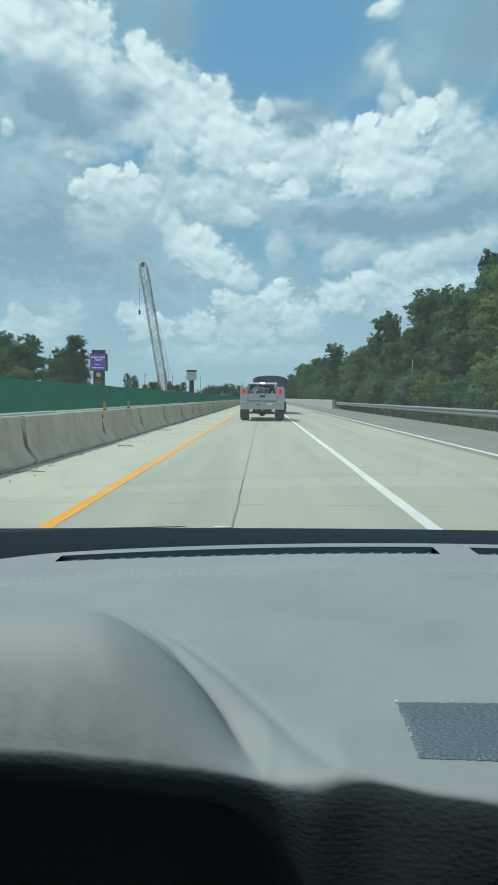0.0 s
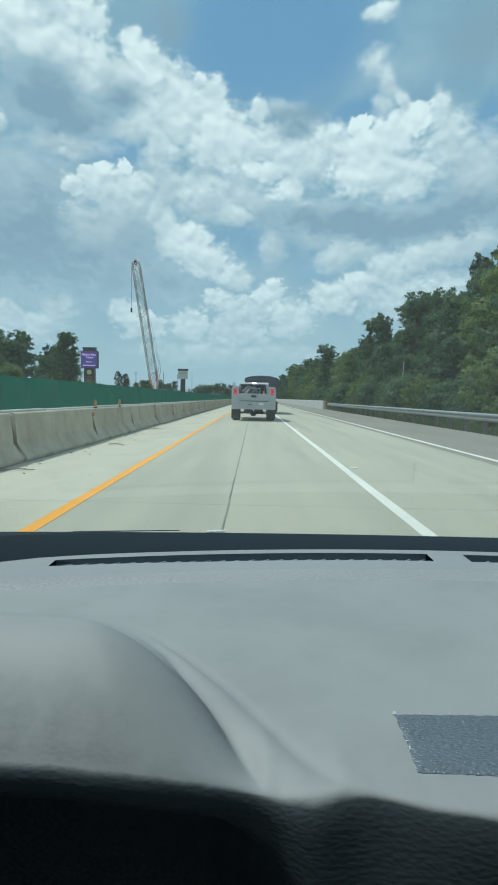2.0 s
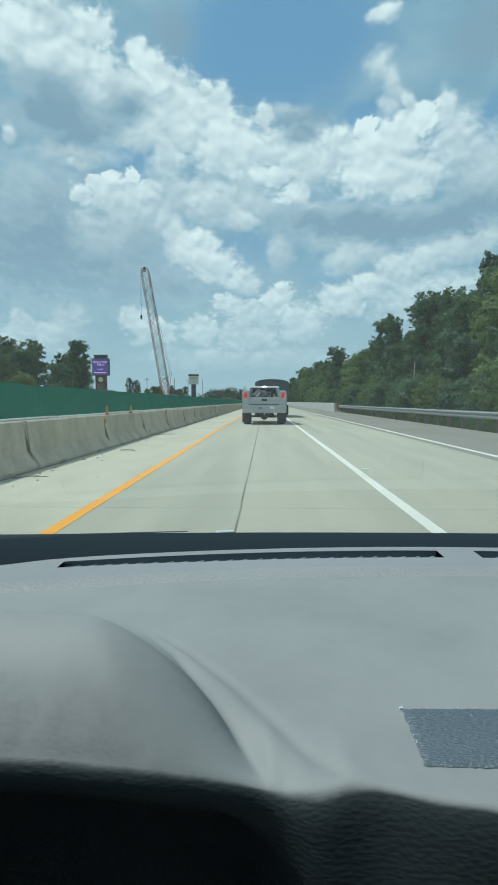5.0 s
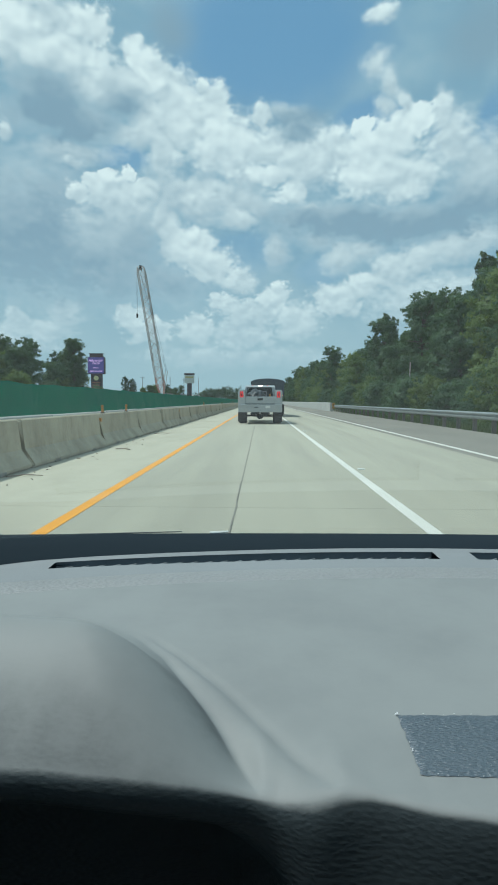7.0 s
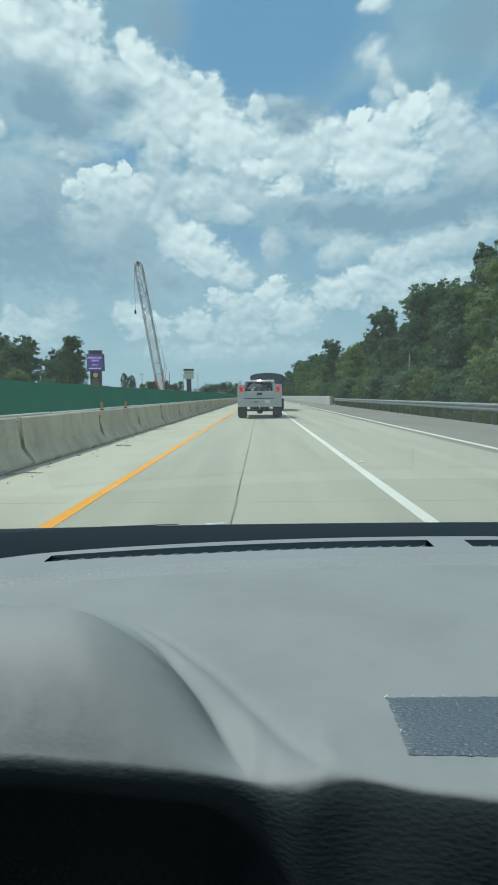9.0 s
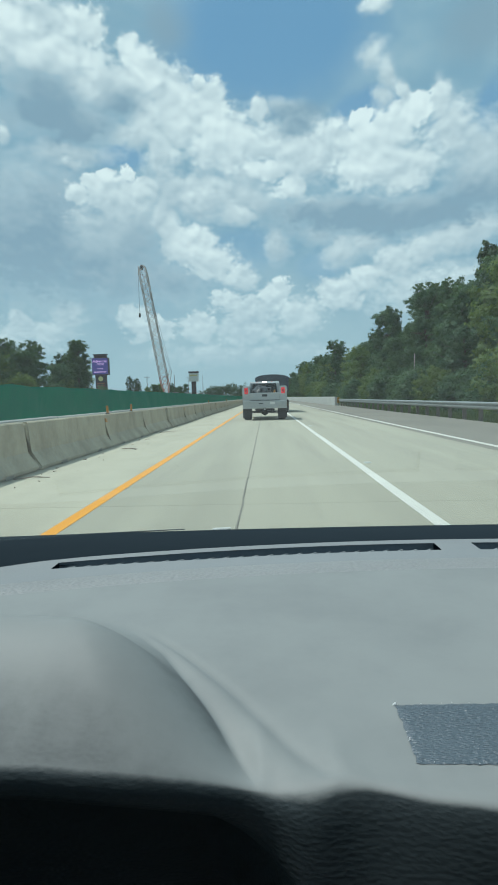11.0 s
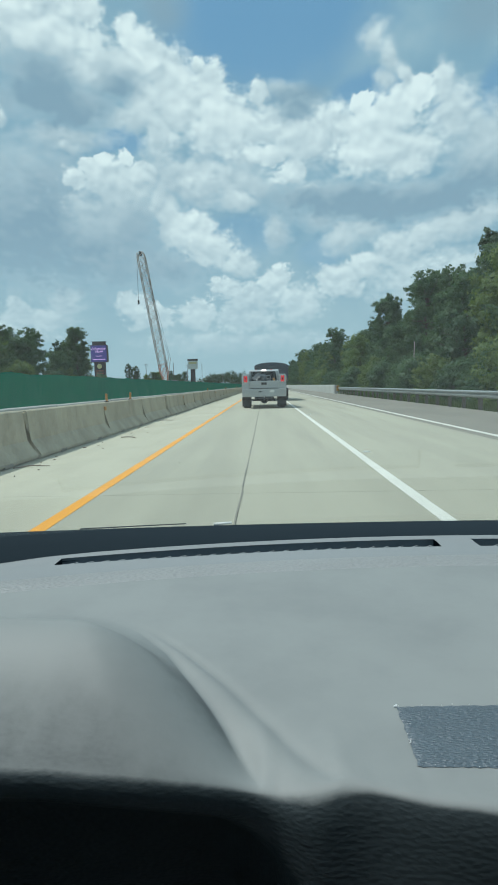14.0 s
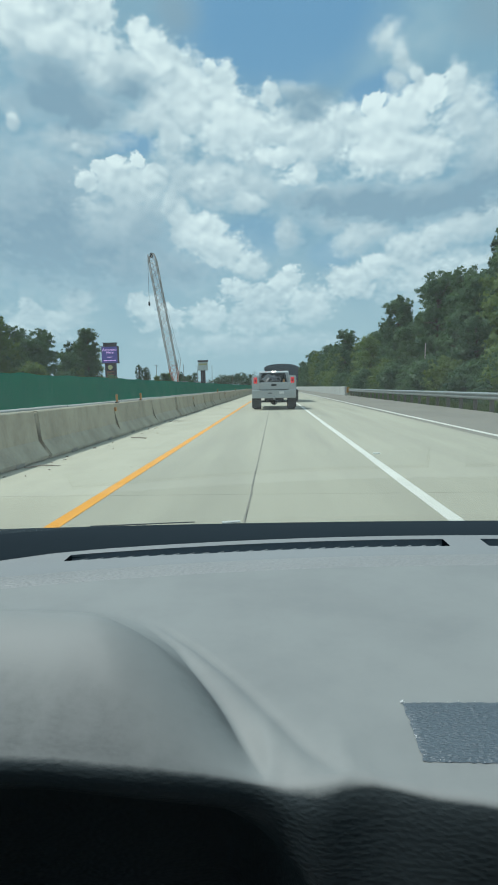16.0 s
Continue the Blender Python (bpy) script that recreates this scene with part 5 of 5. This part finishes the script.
def top_height(x, y):
    """The dashboard's top: nearly flat, with the instrument hood on the driver's side and a rounded rib along its foot."""
    foot = float(np.interp(y, FOOT_Y, FOOT_X))
    rib = float(np.interp(y, RIB_Y, RIB_W))
    off = x - foot
    steep, broad = max(0.0, min(1.0, -off / 0.115)), max(0.0, min(1.0, -off / 0.36))
    across = (0.82 * (1 - (1 - steep) ** 1.7) + 0.18 * (1 - (1 - broad) ** 1.5)) * soft_step((x + 0.72) / 0.10)
    near = max(0.0, 0.45 - y)
    rise = 0.108 * soft_step((0.68 - y) / 0.30) - 0.75 * near * near / (near + 0.04)
    fade = soft_step((0.665 - y) / 0.12)
    valley = -0.03 * rib * math.exp(-(off / (0.25 * rib)) ** 2)
    crest = 0.08 * rib * math.exp(-((off - 0.52 * rib) / (0.36 * rib)) ** 2) * soft_step((y - 0.325) / 0.07)
    crease = -0.0026 * math.exp(-((off - rib) / (0.004 + 0.10 * rib)) ** 2)
    return 0.93 + rise * across + (valley + crest + crease) * fade


def brow(x):
    """How far the rounded brow of the instrument hood bends down to its near edge."""
    return 0.026 * (1 - soft_step((x + 0.07) / 0.11))


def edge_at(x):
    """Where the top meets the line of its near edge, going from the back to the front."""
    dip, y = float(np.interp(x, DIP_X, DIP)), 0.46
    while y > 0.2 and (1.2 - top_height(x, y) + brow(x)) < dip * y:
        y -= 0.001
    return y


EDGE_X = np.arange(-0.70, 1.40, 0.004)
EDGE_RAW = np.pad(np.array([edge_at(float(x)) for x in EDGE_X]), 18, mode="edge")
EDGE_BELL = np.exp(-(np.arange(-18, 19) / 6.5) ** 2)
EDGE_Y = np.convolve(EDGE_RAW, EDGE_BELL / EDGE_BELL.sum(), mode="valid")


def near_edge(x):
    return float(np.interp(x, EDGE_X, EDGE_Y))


NX = 560
XS = [-0.60 + 1.86 * i / NX for i in range(NX + 1)]
SLOT_FAR = 0.970


def slot_near(x):
    return 0.926 + 0.010 * max(0.0, -(x + 0.10) / 0.25)


def dash_bow(x):
    """How far the back of the dashboard falls back towards the sides."""
    return 0.185 * (x - X_MID) ** 2


def surface(rows_at, mat, name, label, parent, drop=lambda x, r: False):
    bm = bmesh.new()
    grid = [[bm.verts.new(rows_at(x, r)) for r in range(rows_at.count)] for x in XS]
    for i in range(NX):
        for r in range(rows_at.count - 1):
            if not drop((XS[i] + XS[i + 1]) / 2, r):
                bm.faces.new((grid[i][r], grid[i + 1][r], grid[i + 1][r + 1], grid[i][r + 1]))
    bmesh.ops.recalc_face_normals(bm, faces=bm.faces)
    bmesh.ops.delete(bm, geom=[v for v in bm.verts if not v.link_faces], context="VERTS")
    if sum(f.normal.z for f in bm.faces) < 0:
        bmesh.ops.reverse_faces(bm, faces=bm.faces)
    return part(name, bm, mat, parent, label, smooth=True)


class Rows:
    def __init__(self, count, point):
        self.count, self.point = count, point

    def __call__(self, x, r):
        return self.point(x, r)


# back lip, slot and pressed strip, then the broad top down to the near edge
LIP = (1.010, 0.983, 0.978, SLOT_FAR, 0.0, 0.890, 0.878)
surface(Rows(len(LIP), lambda x, r: (x, (slot_near(x) if r == 4 else LIP[r]) - dash_bow(x), 0.93 - (0.010 if r == 0 else 0.0) + (0.003 if r in (1, 2) else 0.0))),
        DASH_TOP, "back_lip", "", car, drop=lambda x, r: r == 3 and (-0.354 < x < 0.306 or x > 0.372))
surface(Rows(6, lambda x, r: (x, 0.878 - 0.054 * r / 5 - dash_bow(x), 0.9300 + 0.0025 * math.sin(math.pi * r / 5))), DASH_STRIP, "pressed_strip", "grained grey vinyl strip by the vent", car)


RIGHT_FALL = ((0.0, 0.0), (-0.003, -0.0014), (-0.0055, -0.0045), (-0.008, -0.011), (-0.011, -0.024), (-0.016, -0.07), (-0.024, -0.14), (-0.02, -0.30))
SOFT_FALL = ((0.0, 0.0), (-0.005, -0.0032), (-0.010, -0.0085), (-0.0145, -0.016), (-0.019, -0.028), (-0.024, -0.07), (-0.024, -0.14), (-0.02, -0.30))
LEFT_FALL = ((0.0, 0.0), (-0.003, -0.003), (-0.005, -0.009), (-0.004, -0.018), (0.002, -0.028), (0.016, -0.036), (0.09, -0.046), (0.13, -0.30))


TOP_ROWS = 80


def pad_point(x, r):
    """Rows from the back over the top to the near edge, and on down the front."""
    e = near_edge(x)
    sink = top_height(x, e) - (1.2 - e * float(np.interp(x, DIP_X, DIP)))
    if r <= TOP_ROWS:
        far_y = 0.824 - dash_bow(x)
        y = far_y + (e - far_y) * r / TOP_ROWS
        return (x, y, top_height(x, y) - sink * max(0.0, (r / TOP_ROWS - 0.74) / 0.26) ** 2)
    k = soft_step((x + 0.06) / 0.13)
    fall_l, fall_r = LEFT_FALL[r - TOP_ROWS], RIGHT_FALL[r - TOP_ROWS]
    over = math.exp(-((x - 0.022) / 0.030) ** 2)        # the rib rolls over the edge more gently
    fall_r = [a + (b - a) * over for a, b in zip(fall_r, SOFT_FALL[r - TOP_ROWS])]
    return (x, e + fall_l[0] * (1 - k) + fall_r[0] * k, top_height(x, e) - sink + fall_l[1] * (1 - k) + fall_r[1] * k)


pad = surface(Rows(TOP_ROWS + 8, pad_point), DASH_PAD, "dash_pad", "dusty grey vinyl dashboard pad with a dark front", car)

for x0, x1, ribs in ((-0.354, 0.306, 26), (0.372, 1.02, 26)):
    bm = bmesh.new()
    n = 40
    prof = ((SLOT_FAR + 0.002, 0.93), (SLOT_FAR, 0.916), (None, 0.916), (None, 0.93))
    rows_of = [[bm.verts.new((x0 + (x1 - x0) * i / n, (y or slot_near(x0 + (x1 - x0) * i / n)) - dash_bow(x0 + (x1 - x0) * i / n), z)) for y, z in prof] for i in range(n + 1)]
    for a, b in zip(rows_of, rows_of[1:]):
        for i in range(3):
            bm.faces.new((a[i], a[i + 1], b[i + 1], b[i]))
    vent = part("demister_vent", bm, SLOT_BLUE, car, "long black windscreen demister slot")
    bm = boxed(-0.0012, 0.0012, 0.0, 0.013, -0.010, 0.0)
    fin = bpy.data.meshes.new("fin")
    bm.to_mesh(fin)
    bm.free()
    fin.materials.append(DASH_TOP)
    for k in range(1, ribs):
        x = x0 + (x1 - x0) * k / ribs
        ob = place_mesh("fin", fin, None, vent)
        ob.matrix_basis = pose(x, slot_near(x) - dash_bow(x), 0.930, 0, 0, -52)

# cleaned patch on the dust, with lint along its torn edge
bm = bmesh.new()
rnd = random.Random(8)
n, deep = 60, 12
grid = []
for k in range(n + 1):
    f = k / n
    y1, y0 = 0.4525 + 0.004 * f + rnd.uniform(-0.0008, 0.0008), 0.377 - 0.006 * f + rnd.uniform(-0.0008, 0.0008)
    column = []
    for j in range(deep + 1):
        y = y1 + (y0 - y1) * j / deep
        x = 0.1125 - 0.0015 * j / deep + 0.22 * f + (rnd.uniform(-0.001, 0.001) if k == 0 else 0.0)
        rim = k == 0 or j in (0, deep)
        column.append(bm.verts.new((x, y, top_height(x, y) + (0.0004 if rim else 0.0016))))
    grid.append(column)
for a, b in zip(grid, grid[1:]):
    for j in range(deep):
        bm.faces.new((a[j], a[j + 1], b[j + 1], b[j]))
bm.normal_update()
if sum(f.normal.z for f in bm.faces) < 0:
    bmesh.ops.reverse_faces(bm, faces=bm.faces)
part("patch", bm, PATCH, car, "blue-grey cleaned patch of grained vinyl", smooth=True)
bm = bmesh.new()
for k in range(46):
    d = rnd.random()
    if d < 0.35:
        x, y, s = 0.1125 + rnd.gauss(0, 0.0012), 0.4525 + rnd.gauss(0, 0.0012), 0.0006
    elif d < 0.5:
        x, y, s = 0.1115 + rnd.gauss(0, 0.0007), 0.408 + rnd.gauss(0, 0.003), 0.0005
    elif d < 0.75:
        f = rnd.random()
        x, y, s = 0.1125 + 0.20 * f, 0.4525 + 0.004 * f + rnd.gauss(0, 0.0005), 0.0003
    else:
        f = rnd.random()
        x, y, s = 0.1110 + 0.20 * f, 0.377 - 0.006 * f + rnd.gauss(0, 0.0006), 0.0003
    bmesh.ops.create_icosphere(bm, subdivisions=1, radius=s * rnd.uniform(0.5, 1.5), matrix=Matrix.Translation((x, y, top_height(x, y) + 0.0015)))
tagged(part("lint", bm, LINT, car, "white lint along the patch edge"), kind="stuff")

# steering wheel below and a round air vent in the front
wheel_rim = part("steering_wheel", ring(bmesh.new(), 0.185, 0.158, 0.014, 48, 0.010), BLACK_TRIM, car, smooth=True)
wheel_rim.matrix_basis = pose(-0.26, 0.215, 0.72, 0, 0, 0) @ Matrix.Rotation(radians(90), 4, "Z") @ Matrix.Rotation(radians(22), 4, "Y")
bm = ring(bmesh.new(), 0.060, 0.046, 0.012, 36, 0.006)
vent = part("air_vent", bm, BLACK_TRIM, car, smooth=True)
vent.matrix_basis = pose(0.172, 0.290, 0.845, 0, 0, 90)
part("vane_disc", rod(bmesh.new(), (-0.006, 0, 0), (0.006, 0, 0), 0.047, sides=28), BLACK_TRIM, vent)

# windscreen: pane, black band along its foot, wiper outside
W_FOOT, W_HEAD = (1.118, 0.915), (0.08, 1.645)


def screen_point(x, f):
    y = W_FOOT[0] + (W_HEAD[0] - W_FOOT[0]) * f - bow(x) * (1 - 0.35 * f)
    return ((x - X_MID) * (1 - 0.16 * f) + X_MID, y, W_FOOT[1] + (W_HEAD[1] - W_FOOT[1]) * f)


def screen_sheet(f0, f1, rows_n, thick, lift=0.0, rise=0.0):
    bm = bmesh.new()
    xs = [X_MID - 0.93 + 1.86 * i / 40 for i in range(41)]
    grid = [[bm.verts.new(screen_point(x, f0 + (f1 + rise * bow(x) - f0) * r / rows_n)) for r in range(rows_n + 1)] for x in xs]
    for i in range(40):
        for r in range(rows_n):
            bm.faces.new((grid[i][r], grid[i + 1][r], grid[i + 1][r + 1], grid[i][r + 1]))
    bm.normal_update()
    if sum(f.normal.y for f in bm.faces) > 0:
        bmesh.ops.reverse_faces(bm, faces=bm.faces)
    for v in bm.verts:
        v.co.y -= lift
    if thick:
        bmesh.ops.solidify(bm, geom=list(bm.faces), thickness=thick)
    return bm


pane = part("windscreen", screen_sheet(0.0, 1.0, 16, 0.0), GLASS, car, "clear slanted windscreen glass", smooth=True)
pane.visible_shadow = False
bm = bmesh.new()
xs = [X_MID - 0.93 + 1.86 * i / 48 for i in range(49)]
grid = [[bm.verts.new((x, y - bow(x), z + 0.19 * bow(x) * k)) for y, z, k in ((0.986, 0.924, 0.0), (0.996, 0.931, 0.1), (1.030, 0.935, 0.5), (1.060, 0.941, 1.0), (1.075, 0.936, 1.0), (1.080, 0.90, 0.5))] for x in xs]
for a, b in zip(grid, grid[1:]):
    for i in range(5):
        bm.faces.new((a[i], a[i + 1], b[i + 1], b[i]))
bmesh.ops.recalc_face_normals(bm, faces=bm.faces)
part("back_shelf", bm, FRIT, car, "matt black shelf at the windscreen foot", smooth=True)
bm = bmesh.new()
a, b = Vector((-0.36, 1.125, 0.908)), Vector((-0.11, 1.150, 0.912))
rod(bm, a, b, 0.0028, 0.0022, 6)
rod(bm, a + Vector((-0.05, 0.012, 0.006)), b + Vector((-0.07, 0.01, 0.0045)), 0.0016, 0.0012, 6)
wiper = part("wiper", bm, BLACK_TRIM, car)
# added white rod: a glint by the wiper, put in as plain colour
part("arm_cap", rod(bmesh.new(), (-0.118, 1.16, 0.9145), (-0.078, 1.16, 0.9170), 0.0034, 0.0026, 8), PLATE, wiper, "small white rod standing in for a glint by the wiper")

bm = bmesh.new()
xs = [X_MID - 0.93 + 1.86 * i / 40 for i in range(41)]
grid = [[bm.verts.new((x, y - 0.8 * bow(x), z)) for y, z in ((1.130, 0.86), (1.130, 0.888), (1.16, 0.886), (1.235, 0.872), (1.250, 0.80))] for x in xs]
for a, b in zip(grid, grid[1:]):
    for i in range(4):
        bm.faces.new((a[i], a[i + 1], b[i + 1], b[i]))
bmesh.ops.recalc_face_normals(bm, faces=bm.faces)
bmesh.ops.solidify(bm, geom=list(bm.faces), thickness=0.003)
part("cowl", bm, FRIT, car, "black plastic cowl below the windscreen")

# plain shell that closes the car round the camera and stands on the road
XL, XR = X_MID - 0.96, X_MID + 0.96
part("roof", extrude_outline(((0.10, 1.645), (0.04, 1.685), (-0.6, 1.72), (-1.9, 1.66), (-1.9, 1.63), (-0.6, 1.68), (0.02, 1.66)), "x", XL + 0.10, XR - 0.10), LINER, car)
for s, x in ((-1, XL), (1, XR)):
    part("door_panel", boxed(min(x, x - s * 0.06), max(x, x - s * 0.06), -1.9, 0.95, 0.28, 0.95, 0.02), BODY_PAINT, car)
    bm = bmesh.new()
    rod(bm, (x - s * 0.04, 0.80, 0.90), (x - s * 0.16, 0.06, 1.645), 0.045, 0.04, 8)
    rod(bm, (x - s * 0.04, -0.55, 0.93), (x - s * 0.12, -0.5, 1.69), 0.05, 0.05, 8)
    part("pillar", bm, LINER, car)
part("rear_panel", boxed(XL + 0.06, XR - 0.06, -1.95, -1.89, 0.28, 1.64, 0.02), BODY_PAINT, car)
part("floor_pan", boxed(XL + 0.07, XR - 0.07, -1.88, 1.0, 0.24, 0.30, 0.01), BODY_PAINT, car)
part("bonnet", extrude_outline(((1.24, 0.80), (1.26, 0.862), (1.55, 0.775), (1.98, 0.62), (2.08, 0.40), (2.0, 0.26), (1.24, 0.26)), "x", XL, XR, bevel=0.02), BODY_PAINT, car)
for s, x in ((-1, XL), (1, XR)):
    for y in (-1.45, 1.42):
        wheel(car, x - s * 0.02, y, 0.33, 0.10)

# ---- concrete slabs of the carriageway ----
def slab_mesh(width, length, mat):
    bm = boxed(0.0, width, 0.003, length - 0.003, -0.006, 0.0)
    me = bpy.data.meshes.new("slab")
    bm.to_mesh(me)
    bm.free()
    me.materials.append(mat)
    return me


for x0, x1, mat in ((-5.25, X_YELLOW - 0.002, CONCRETE_CLEAN), (X_YELLOW + 0.002, X_JOINT - 0.007, CONCRETE_ROAD), (X_JOINT + 0.007, X_ASPHALT - 0.012, CONCRETE_ROAD)):
    me = slab_mesh(x1 - x0, 9.0, mat)
    for k in range(40):
        ob = place_mesh("slab", me, None, road)
        ob.matrix_basis = pose(x0, -12 + 9.0 * k, 0.0)
    part("far_slabs", boxed(x0, x1, 348, 900, -0.006, 0.0), mat, road)
